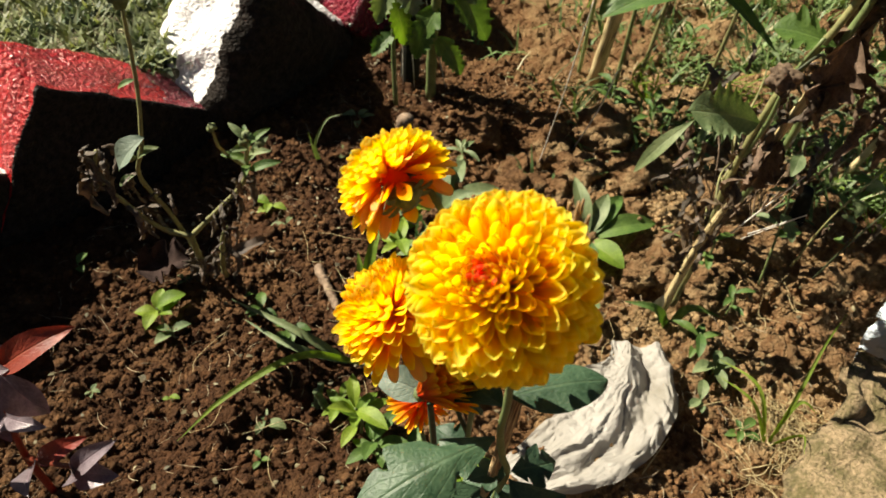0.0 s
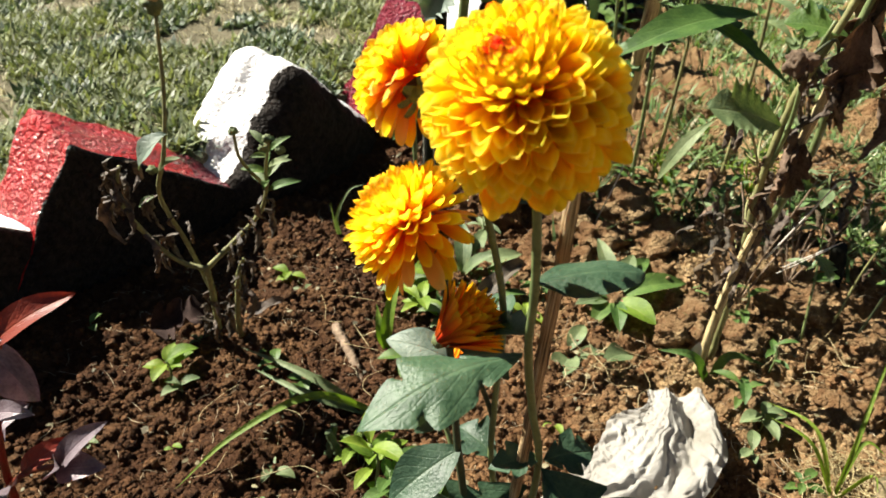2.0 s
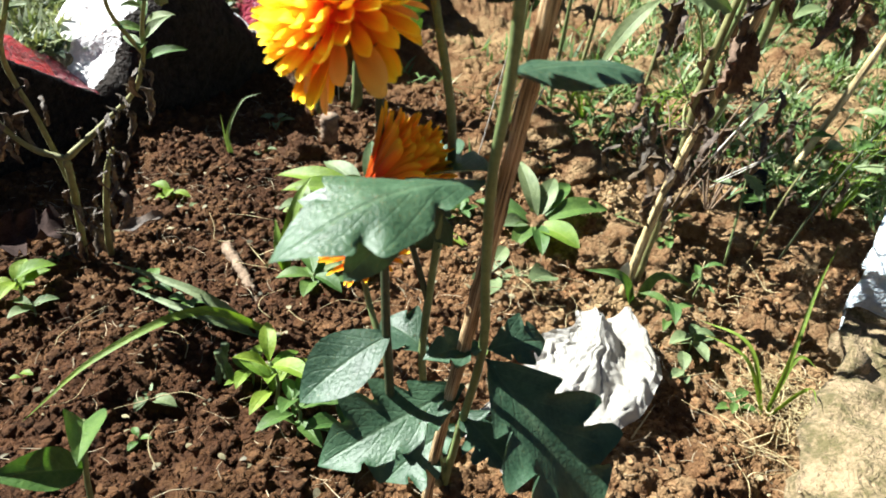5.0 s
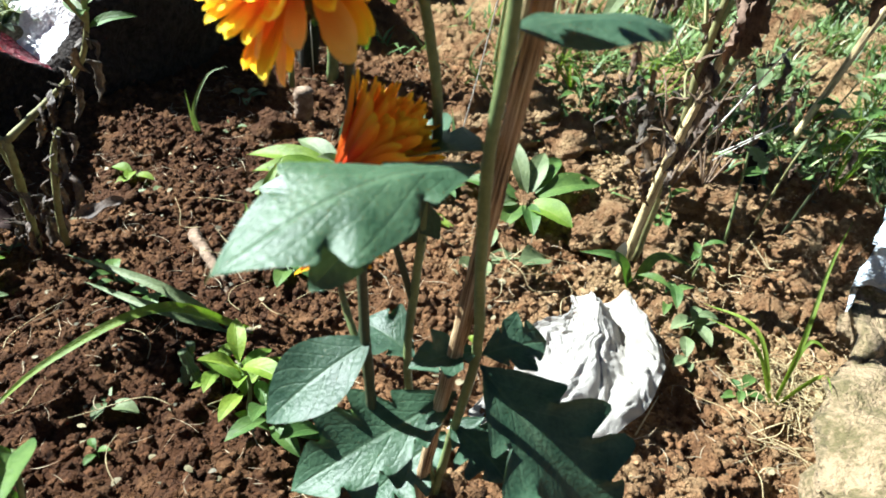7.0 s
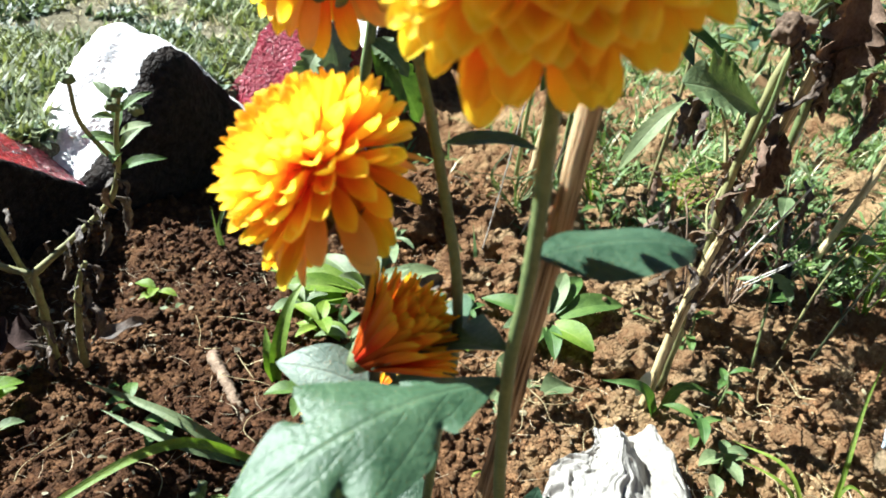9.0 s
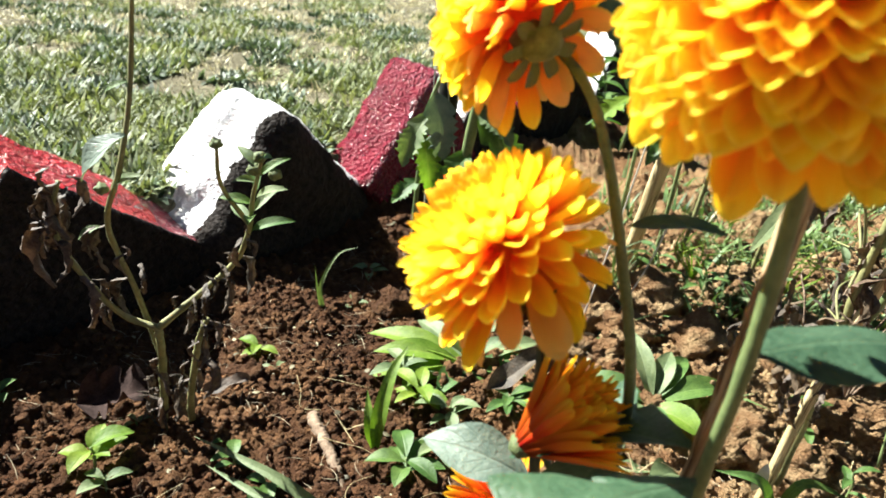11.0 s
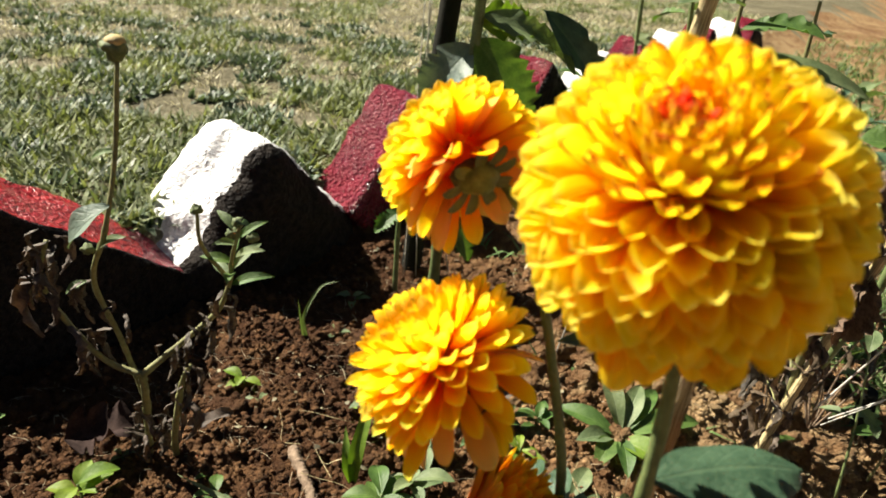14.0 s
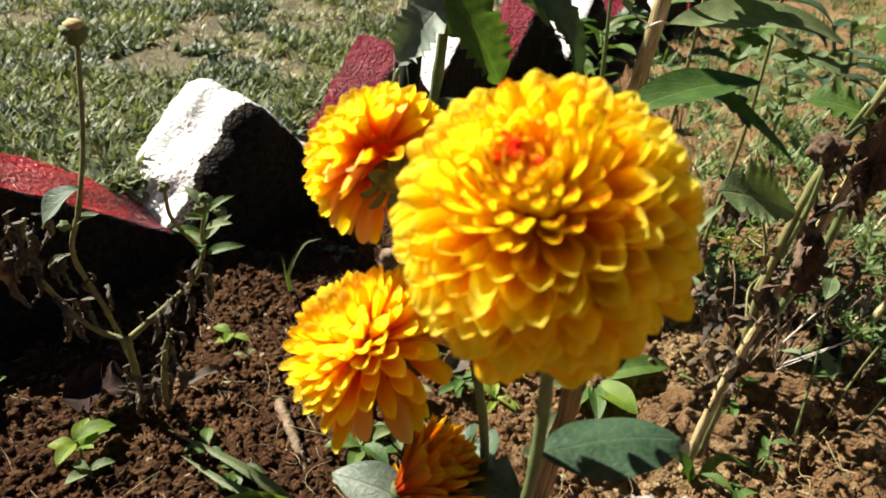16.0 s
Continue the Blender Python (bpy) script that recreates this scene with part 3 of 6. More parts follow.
tagged(soil_litter("soil_fibres", 1900, (-0.5, 0.75, 0.28, 1.15), 61, M_FIBRE, False), "fine dry roots and straw bits strewn over the soil", "litter", kind="stuff")
tagged(soil_litter("soil_scraps", 520, (-0.5, 0.75, 0.28, 1.15), 62, M_FLAKE, True), "small dry leaf scraps strewn over the soil", "litter", kind="stuff")


def edging_block(apex, along, left_angle, material, seed, label, thick=0.115, leg_u=0.27, leg_v=0.27, rough=0.006, second_tone=None, tip=0.0, side_rule=None, bevel=0.018, darkened=False, lip=0.014):
    """A painted block set on its corner in the sawtooth edging. apex: its upper corner on the bed's side."""
    apex = Vector(apex)
    d = Vector((along[0], along[1], 0)).normalized()
    n = Vector((-d.y, d.x, tip)).normalized()
    a = radians(left_angle)
    u, v = -d * math.cos(a) - Vector((0, 0, math.sin(a))), d * math.sin(a) - Vector((0, 0, math.cos(a)))
    bm = bmesh.new()
    bmesh.ops.create_cube(bm, size=1)
    for q in bm.verts:
        q.co = Vector(((q.co.x + 0.5) * leg_u, (q.co.y + 0.5) * leg_v, (q.co.z + 0.5) * thick))
    bmesh.ops.bevel(bm, geom=bm.edges[:], offset=bevel, segments=5, affect="EDGES", profile=0.6)
    bmesh.ops.subdivide_edges(bm, edges=[e for e in bm.edges if e.calc_length() > 0.04], cuts=22, use_grid_fill=True)
    bmesh.ops.recalc_face_normals(bm, faces=bm.faces)
    bm.normal_update()
    # weight of the painted shade: strongest on the bed's side and low end
    shade_at = []
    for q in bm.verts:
        shade_at.append(max(smooth_value(lip, 0.2 * lip, q.co.z), smooth_value(0.235, 0.26, q.co.x) * smooth_value(0.10, 0.03, q.co.z)) if darkened else 0.0)
        p = q.co + Vector((seed * 3.1, 0, 0))
        q.co += q.normal * (rough * noise.fractal(p * 16, 0.8, 2.0, 4) + rough * 1.6 * noise.noise(p * 5))
    if second_tone:
        # only the upper faces are painted; the bed's side is bare, dirty masonry
        bm.normal_update()
        for f in bm.faces:
            f.material_index = 1 if side_rule(f) else 0
    turn = Matrix((u, v, n)).transposed().to_4x4()
    bm.transform(turn)
    bmesh.ops.recalc_face_normals(bm, faces=bm.faces)
    me = bpy.data.meshes.new("edging_block")
    bm.to_mesh(me)
    bm.free()
    me.attributes.new("second_tone", "FLOAT", "POINT").data.foreach_set("value", shade_at)
    me.materials.append(material)
    if second_tone:
        me.materials.append(second_tone)
    me.shade_smooth()
    ob = new("edging_block", me)
    ob.location = apex
    return tagged(ob, label, "edging block", "painted blocks along the bed")


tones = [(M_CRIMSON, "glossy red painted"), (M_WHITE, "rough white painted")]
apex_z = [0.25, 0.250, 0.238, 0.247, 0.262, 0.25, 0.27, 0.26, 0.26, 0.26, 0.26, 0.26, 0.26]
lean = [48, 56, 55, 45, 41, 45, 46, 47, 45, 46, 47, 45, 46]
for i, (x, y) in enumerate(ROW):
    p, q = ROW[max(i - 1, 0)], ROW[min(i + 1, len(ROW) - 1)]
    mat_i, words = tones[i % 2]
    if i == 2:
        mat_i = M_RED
    edging_block((x, y, apex_z[i]), (q[0] - p[0], q[1] - p[1]), lean[i], mat_i, i + 1, words + " edging block set on its corner beside the soil", darkened=i != 4, leg_v=0.34 if i in (1, 2) else 0.27, leg_u=0.36 if i == 2 else 0.27, second_tone=M_CRIMSON if i == 2 else None, side_rule=lambda f: f.calc_center_median().y + 0.03 * noise.noise(f.calc_center_median() * 40) > 0.20, tip=(0.0, 0.1, 0.30, 0.12)[i] if i < 4 else 0.1, rough=0.012 if i == 3 else 0.007, bevel=0.056 if i == 3 else 0.014 if i == 2 else 0.022, thick=0.175 if i == 3 else 0.115, lip=0.050 if i == 3 else 0.014)


def grass_field(name, count, box, material, seed, keep, short, tall, wide):
    """Short blades of turf as one stuff."""
    rng = random.Random(seed)
    vs, fs = [], []
    while count > 0:
        x, y = rng.uniform(box[0], box[1]), box[2] + (box[3] - box[2]) * rng.random() ** 1.5
        edge = min((x - box[0]) / 0.6, (box[1] - x) / 0.6, (box[3] - y) / 0.9, (y - box[2]) / 0.12)
        if edge < rng.random() or not keep(x, y, rng):
            continue
        z0 = height(x, y)
        for _ in range(rng.randint(3, 6)):
            count -= 1
            a, lean_out, ll = rng.uniform(0, 6.283), rng.uniform(0.5, 1.5), rng.uniform(short, tall)
            w = wide * rng.uniform(0.6, 1.3)
            ca, sa = math.cos(a), math.sin(a)
            bx, by = x + rng.gauss(0, 0.006), y + rng.gauss(0, 0.006)
            o = len(vs)
            for s in (0, 0.5, 1):
                out = ll * s * math.sin(lean_out * (0.6 + 0.5 * s))
                up = ll * s * math.cos(lean_out * (0.5 + 0.6 * s))
                ww = w * (1, 0.85, 0.0)[int(s * 2)]
                if s < 1:
                    vs.append((bx + ca * out - sa * ww, by + sa * out + ca * ww, z0 + up - 0.003))
                    vs.append((bx + ca * out + sa * ww, by + sa * out - ca * ww, z0 + up - 0.003))
                else:
                    vs.append((bx + ca * out, by + sa * out, z0 + up))
            fs += [(o, o + 1, o + 3, o + 2), (o + 2, o + 3, o + 4)]
    me = bpy.data.meshes.new(name)
    me.from_pydata(vs, [], fs)
    me.materials.append(material)
    return new(name, me)


def on_lawn(x, y, rng):
    if side_at(x, y) < 0.10:
        return False
    patch = noise.fractal(Vector((x * 2.6, y * 2.6, 9)), 0.8, 2.0, 3)
    return patch - 0.35 * smooth_value(1.7, 2.8, y) > rng.uniform(-0.35, 0.12)


def on_lawn_dry(x, y, rng):
    if side_at(x, y) < 0.10:
        return False
    return rng.random() < 0.22 + 0.65 * smooth_value(1.6, 2.7, y)


tagged(grass_field("lawn_grass", 100000, (-2.8, 2.2, 0.4, 6.5), M_GRASS, 11, on_lawn, 0.018, 0.056, 0.0036), "short patchy green turf on trodden earth", "grass", kind="stuff")
def in_clumps(x, y, rng):
    if side_at(x, y) < 0.10:
        return False
    return noise.noise(Vector((x * 5.5, y * 5.5, 3))) > rng.uniform(0.05, 0.4)


tagged(grass_field("lawn_clumps", 62000, (-2.4, 1.8, 0.4, 3.6), M_LAWNWEED, 13, in_clumps, 0.016, 0.042, 0.0062), "low broad-leaved weeds in dark clumps on the lawn", "weeds", kind="stuff")
tagged(grass_field("lawn_dry_grass", 64000, (-2.8, 2.2, 0.4, 6.5), M_DRYGRASS, 12, on_lawn_dry, 0.012, 0.038, 0.0022), "dry straw-coloured turf blades among the green", "grass", kind="stuff")


def weedy(x, y, rng):
    if side_at(x, y) > -0.06:
        return False
    w = math.exp(-(((x - 0.45) / 0.28) ** 2 + ((y - 1.12) / 0.20) ** 2)) + 0.7 * smooth_value(0.3, 0.7, x) * smooth_value(0.95, 1.3, y) + 0.35 * math.exp(-(((x - 0.72) / 0.16) ** 2 + ((y - 0.86) / 0.2) ** 2))
    return rng.random() < w * (0.30 + 1.5 * noise.noise(Vector((x * 9, y * 9, 2))))


tagged(grass_field("bed_grass", 13000, (0.05, 2.2, 0.6, 2.8), M_BEDGRASS, 21, weedy, 0.02, 0.075, 0.0026), "thin weedy grass growing in the soil", "grass", kind="stuff")
tagged(grass_field("bed_dry_grass", 3000, (0.05, 2.2, 0.6, 2.8), M_DRYGRASS, 22, weedy, 0.02, 0.06, 0.0014), "dry grass among the weeds of the bed", "grass", kind="stuff")


def far_bed(x, y, rng):
    if side_at(x, y) > -0.06:
        return False
    return rng.random() < smooth_value(0.30, 0.75, x) * smooth_value(1.05, 1.45, y) * (0.45 + noise.noise(Vector((x * 7, y * 7, 6))))


tagged(grass_field("bed_weeds", 9000, (0.25, 3.2, 0.9, 5.5), M_BEDGRASS, 23, far_bed, 0.03, 0.085, 0.0026), "low leafy weeds covering the far end of the bed", "weeds", kind="stuff")


# ---- the chrysanthemum ----
def petal_mesh(name, width, cup, bend, material, hood=0.0, nu=4):
    """One petal of length 1 along +Y with a round tip; +Z is its upper face. bend: how far it curls up (degrees)."""
    verts, uvs, faces = [], [], []
    y = z = last = 0.0
    steps = (0.0, 0.22, 0.42, 0.60, 0.74, 0.82, 0.89, 0.94, 0.975, 0.994, 1.0)
    for s in steps:
        ang = radians(bend) * (s ** 1.5) + radians(hood) * max(0.0, s - 0.72) * 3.6
        y += math.cos(ang) * (s - last)
        z += math.sin(ang) * (s - last)
        last = s
        w = width * (0.30 + 0.70 * smooth_value(0.0, 0.6, s)) * (math.sqrt(max(0.0, 1 - ((s - 0.66) / 0.34) ** 2.4)) if s > 0.66 else 1)
        for i in range(nu + 1):
            u = 2 * i / nu - 1
            h = cup * width * 0.7 * (u * u) * (w / width)
            verts.append((u * w / 2, y - math.sin(ang) * h, z + math.cos(ang) * h))
            uvs.append((0.5 + u / 2, s))
    for j in range(len(steps) - 1):
        for i in range(nu):
            a = j * (nu + 1) + i
            faces.append((a, a + 1, a + nu + 2, a + nu + 1))
    return mesh_object(name, verts, faces, material, uvs)


def petal_matrix(at, out, up, size, twist=0.0):
    y = out.normalized()
    z = (up - y * up.dot(y))
    z = z.normalized() if z.length > 1e-4 else y.orthogonal().normalized()
    x = y.cross(z)
    m = Matrix((x, y, z)).transposed().to_4x4()
    return Matrix.Translation(at) @ m @ Matrix.Rotation(twist, 4, "Y") @ Matrix.Diagonal((size, size, size, 1))


OUTER = [petal_mesh("petal_outer", 0.33, c, b, M_PETAL_OUT, h, 6) for b, c, h in ((8, 0.5, 14), (18, 0.62, 8), (-6, 0.42, 20), (2, 0.7, 26))]
MIDDLE = [petal_mesh("petal_middle", 0.36, 0.50, b, M_PETAL, h, 6) for b, h in ((6, 22), (14, 26), (0, 16), (10, 34))]
INNER = [petal_mesh("petal_inner", 0.27, 0.6, b, M_PETAL_IN, 26, 6) for b in (8, 20)]
FOLD = [petal_mesh("petal_folded", 0.29, 0.62, b, M_PETAL_FOLD, 26) for b in (10, 24, 38)]
CORE = [petal_mesh("petal_core", 0.17, 0.8, b, M_PETAL_CORE, 40) for b in (6, 16)]
AGED = [petal_mesh("petal_aged", 0.36, 0.3, b, M_PETAL_AGED) for b in (-10, 5)]
SEPAL = petal_mesh("sepal", 0.42, 0.3, -15, M_CALYX)
REDDISH = [petal_mesh("petal_reddish", 0.15, 0.4, b, M_PETAL_RED) for b in (4, 14, -6)]


def flower_head(plant, center, axis, radius, seed, reach=118, core=12, inner=42, label="", flat=1.0, sag=0.0, aged=0.0, open_from=30.0, gap=1.0, dotted=False, petal=1.0):
    """A double bloom: petals set round the axis in a spiral, short and hooded in the middle, longer and laid back outside."""
    rng = random.Random(seed)
    center, axis = Vector(center), Vector(axis).normalized()
    side = axis.orthogonal().normalized()
    other = axis.cross(side)
    head = part("flower_head", lump_mesh("flower_head", radius * (0.34 if flat == 1.0 else 0.24), M_PETAL, seed, 0.9, 0.1, 2), plant, label, Matrix.Translation(center - Vector(plant.location)))
    # green cup under the petals
    part("calyx", lump_mesh("calyx", radius * 0.29, M_CALYX, seed + 1, 0.75, 0.25, 2), head, "", Matrix.Translation(-axis * radius * 0.30))
    for k in range(9):
        a = k * 0.698 + 0.3
        ring = side * math.cos(a) + other * math.sin(a)
        part("sepal", SEPAL, head, "", petal_matrix(-axis * radius * 0.34 + ring * radius * 0.1, ring - axis * 0.25, -axis, radius * 0.42))
    cos_th, i = 1.0, 0
    while True:
        deg = math.degrees(math.acos(cos_th))
        space = gap * ((0.105 if deg > core else 0.075) + 0.065 * smooth_value(10, 50, deg) + 0.085 * smooth_value(50, 115, deg))
        cos_th -= space * space / (2 * math.pi)
        if cos_th < math.cos(radians(reach)):
            break
        th = math.acos(cos_th)
        deg = math.degrees(th)
        i += 1
        if deg > 92 and rng.random() < 0.42:
            continue
        ph = i * 2.399963 + rng.uniform(-0.12, 0.12)
        ring = side * math.cos(ph) + other * math.sin(ph)
        th_dir = th + radians(open_from) * smooth_value(8, 40, deg) * (1 - 0.65 * smooth_value(70, 115, deg))
        root = axis * math.cos(th) * 0.38 * radius * flat + ring * math.sin(th) * 0.38 * radius
        out = axis * math.cos(th_dir) * flat + ring * math.sin(th_dir)
        droop = sag * smooth_value(70, 115, deg)
        out = (out.normalized() + Vector((0, 0, -droop))).normalized()
        out += Vector((rng.uniform(-1, 1), rng.uniform(-1, 1), rng.uniform(-1, 1))) * (0.07 + 0.13 * smooth_value(85, 105, deg))
        if deg < core:
            kinds = CORE
        elif deg < inner:
            kinds = INNER if dotted else FOLD
        elif deg < 90:
            kinds = MIDDLE
        else:
            kinds = AGED if rng.random() < aged else OUTER
        size = petal * radius * (0.56 + 0.09 * smooth_value(10, 55, deg) + 0.15 * smooth_value(85, 118, deg)) * rng.uniform(0.93 - 0.10 * smooth_value(80, 100, deg), 1.06)
        part("petal", kinds[rng.randrange(len(kinds))], head, "", petal_matrix(root, out, axis if deg > 4 else ring, size, rng.uniform(-0.22, 0.22)))
    return head


PLANT_AT = (0.058, 0.315, height(0.058, 0.315))
mum = thing("chrysanthemum_plant", PLANT_AT, "flowering chrysanthemum with yellow-orange double blooms and dark leaves in the soil", "flowering plant")
part("main_stem", tube("main_stem", [PLANT_AT, (0.063, 0.292, 0.09), (0.067, 0.262, 0.19), (0.059, 0.234, 0.265), (0.054, 0.217, 0.328), (0.056, 0.211, 0.375), (0.055, 0.206, 0.435), (0.052, 0.208, 0.462)], 0.0028, 0.0022, M_STEM, 10, 48, 0.12, 0.12), mum, "ribbed grey-green main stem")
part("stem", tube("stem", [(0.058, 0.31, 0.02), (0.035, 0.285, 0.15), (0.037, 0.282, 0.23), (0.042, 0.268, 0.315), (0.033, 0.280, 0.375), (0.020, 0.300, 0.425), (0.004, 0.318, 0.445), (-0.004, 0.316, 0.448)], 0.0026, 0.0019, M_STEM, 8, 44, 0.1, 0.1), mum)
part("stem", tube("stem", [(0.055, 0.31, 0.015), (0.020, 0.268, 0.12), (0.012, 0.258, 0.19), (0.009, 0.262, 0.264), (0.006, 0.270, 0.34), (0.007, 0.271, 0.372)], 0.0034, 0.0018, M_STEM_DARK, 8, 36, 0.1, 0.1), mum)
part("stem", tube("stem", [(0.012, 0.258, 0.185), (0.002, 0.272, 0.215), (-0.004, 0.292, 0.232)], 0.0022, 0.0015, M_STEM, 7, 14, 0.1), mum)
part("stem", tube("stem", [(0.036, 0.283, 0.21), (0.020, 0.285, 0.265), (0.006, 0.268, 0.296)], 0.002, 0.0016, M_STEM_DARK, 7, 14, 0.1), mum)

flower_head(mum, (0.048, 0.206, 0.473), (-0.30, -0.52, 0.80), 0.0455, 3, reach=128, core=10, inner=34, gap=0.80, dotted=True, label="large globe-shaped yellow bloom with a red centre", sag=0.5)
flower_head(mum, (-0.010, 0.307, 0.452), (-0.56, 0.72, 0.36), 0.0345, 4, reach=132, core=6, inner=34, label="yellow-orange bloom seen from its green back", flat=0.75, sag=0.25, aged=0.4, open_from=26)
flower_head(mum, (-0.010, 0.264, 0.380), (-0.60, 0.12, 0.78), 0.0375, 5, reach=124, core=4, inner=46, gap=1.04, petal=1.04, open_from=20, label="fading yellow bloom with browned drooping petals", sag=0.85, aged=0.35)


def half_open(plant, foot, axis, length, spread_deg, count, seed, label):
    """A half-open bloom: petals rise from one foot in a sheaf."""
    rng = random.Random(seed)
    foot, axis = Vector(foot), Vector(axis).normalized()
    side = axis.orthogonal().normalized()
    other = axis.cross(side)
    head = part("flower_head", lump_mesh("flower_head", length * 0.13, M_CALYX, seed, 0.9, 0.15, 2), plant, label, Matrix.Translation(foot - Vector(plant.location)))
    for i in range(count):
        f = math.sqrt((i + 0.5) / count)
        th, ph = radians(spread_deg) * f, i * 2.399963
        ring = side * math.cos(ph) + other * math.sin(ph)
        out = axis * math.cos(th) + ring * math.sin(th)
        part("petal", REDDISH[rng.randrange(3)], head, "", petal_matrix(ring * length * 0.12 * f, out, axis - ring * 0.4, length * rng.uniform(0.85, 1.05) * (1.05 - 0.15 * f), rng.uniform(-0.3, 0.3)))
    return head


half_open(mum, (0.002, 0.264, 0.297), (0.72, 0.05, 0.60), 0.044, 36, 110, 6, "half-open orange-red bloom tipped with yellow")
half_open(mum, (0.000, 0.300, 0.234), (-0.2, -0.25, 0.8), 0.030, 82, 60, 7, "small orange bloom with a red centre")

LEAVES = [
    # base, tip, width, upper side, lobes, droop, material
    ((0.051, 0.213, 0.328), (-0.026, 0.163, 0.350), 0.043, (0.0, -0.16, 0.98), 2, 0.15, M_LEAF, -0.16),
    ((0.022, 0.190, 0.332), (-0.009, 0.184, 0.295), 0.018, (0.1, -0.9, 0.4), 1, 0.04, M_LEAF, 0.0),
    ((0.056, 0.211, 0.376), (0.113, 0.224, 0.383), 0.032, (0.02, -0.05, 0.99), 0, 0.08, M_LEAF, -0.12),
    ((0.013, 0.258, 0.208), (-0.038, 0.230, 0.190), 0.036, (-0.15, -0.45, 0.88), 0, 0.10, M_LEAF),
    ((0.060, 0.268, 0.158), (-0.026, 0.224, 0.146), 0.052, (0.05, -0.5, 0.86), 3, 0.10, M_LEAF),
    ((0.068, 0.256, 0.190), (0.136, 0.190, 0.128), 0.080, (0.15, -0.35, 0.93), 3, 0.08, M_LEAF),
    ((0.068, 0.262, 0.194), (0.036, 0.250, 0.204), 0.024, (0.0, -0.3, 0.95), 2, 0.15, M_LEAF),
    ((0.070, 0.262, 0.192), (0.105, 0.266, 0.200), 0.030, (-0.2, -0.5, 0.85), 2, 0.15, M_LEAF),
    ((0.038, 0.284, 0.170), (0.010, 0.305, 0.186), 0.032, (0.0, -0.35, 0.93), 2, 0.15, M_LEAF),
    ((0.058, 0.240, 0.320), (0.004, 0.300, 0.288), 0.055, (-0.1, -0.10, 0.99), 3, 0.12, M_LEAF),
    ((0.040, 0.270, 0.300), (0.024, 0.280, 0.245), 0.032, (-0.2, -0.95, 0.2), 2, 0.08, M_LEAF),
    ((0.010, 0.285, 0.262), (-0.034, 0.292, 0.282), 0.026, (0.2, -0.5, 0.85), 0, 0.15, M_LEAF_GREY),
    ((0.033, 0.278, 0.387), (0.066, 0.272, 0.395), 0.011, (0.0, -0.2, 0.98), 0, 0.10, M_LEAF),
    ((0.060, 0.290, 0.100), (0.010, 0.262, 0.085), 0.045, (0.0, -0.3, 0.95), 3, 0.12, M_LEAF),
    ((0.062, 0.292, 0.110), (0.092, 0.255, 0.105), 0.040, (0.1, -0.4, 0.9), 3, 0.12, M_LEAF),
]
for i, (b, t, w, f, lo, dr, mt, *more) in enumerate(LEAVES):
    part("leaf", leaf_mesh("leaf", b, t, w, f, mt, lo, dr, more[0] if more else 0.12, 36, 12, 0.52, 0.05, i, 1.25 if lo else 1.0), mum, "dusty grey-green narrow leaf" if mt is M_LEAF_GREY else "")

stake = thing("garden_stake", (0.062, 0.33, 0.0), "split dry brown cane stuck upright beside the flower stem", "stake")
part("cane", tube("cane", [(0.040, 0.285, -0.01), (0.045, 0.267, 0.10), (0.057, 0.256, 0.215), (0.065, 0.251, 0.291), (0.074, 0.249, 0.368), (0.082, 0.250, 0.444), (0.086, 0.251, 0.474)], 0.0036, 0.0040, M_STAKE, 16, 60, 0.28, 0.0, 0.10), stake)
for k, (dx, dy) in enumerate(((0.003, -0.003), (-0.003, 0.003), (0.001, 0.002), (-0.001, -0.003))):
    part("splinter", tube("splinter", [(0.081 + dx, 0.250 + dy, 0.44), (0.086 + dx * 1.2, 0.251 + dy, 0.468), (0.087 + dx * 1.6, 0.251 + dy, 0.480 + 0.003 * k)], 0.0022, 0.0009, M_STAKE, 5, 8, 0.3), stake)


# ---- the withered plant by the blocks ----
W0 = Vector((-0.318, 0.640, 0.0))
withered = thing("withered_plant", W0, "half-withered chrysanthemum with shrivelled leaves and a few green buds", "plant")
FORK = (-0.268, 0.546, 0.170)
part("stem", tube("stem", [W0, (-0.295, 0.600, 0.07), (-0.272, 0.555, 0.14), FORK], 0.0040, 0.0032, M_STEM_WITHERED, 9, 26, 0.2, 0.25), withered)
part("stem", tube("stem", [(-0.288, 0.642, 0.0), (-0.270, 0.600, 0.06), (-0.248, 0.565, 0.125), (-0.238, 0.556, 0.158), (-0.230, 0.556, 0.176)], 0.0036, 0.0022, M_STEM_WITHERED, 9, 24, 0.2, 0.25), withered)
part("branch", tube("branch", [FORK, (-0.300, 0.548, 0.182), (-0.330, 0.548, 0.222), (-0.338, 0.540, 0.262), (-0.322, 0.530, 0.30)], 0.0028, 0.0018, M_STEM_WITHERED, 8, 28, 0.15, 0.2), withered)
part("branch", tube("branch", [(-0.275, 0.560, 0.135), (-0.285, 0.552, 0.20), (-0.292, 0.535, 0.265), (-0.270, 0.520, 0.315), (-0.262, 0.535, 0.37), (-0.256, 0.545, 0.440)], 0.0026, 0.0017, M_STEM_WITHERED, 8, 40, 0.15, 0.15), withered)
part("branch", tube("branch", [FORK, (-0.235, 0.560, 0.198), (-0.206, 0.565, 0.226), (-0.188, 0.550, 0.262), (-0.178, 0.530, 0.295), (-0.165, 0.512, 0.330)], 0.0029, 0.0015, M_STEM_WITHERED, 8, 32, 0.15, 0.2), withered)
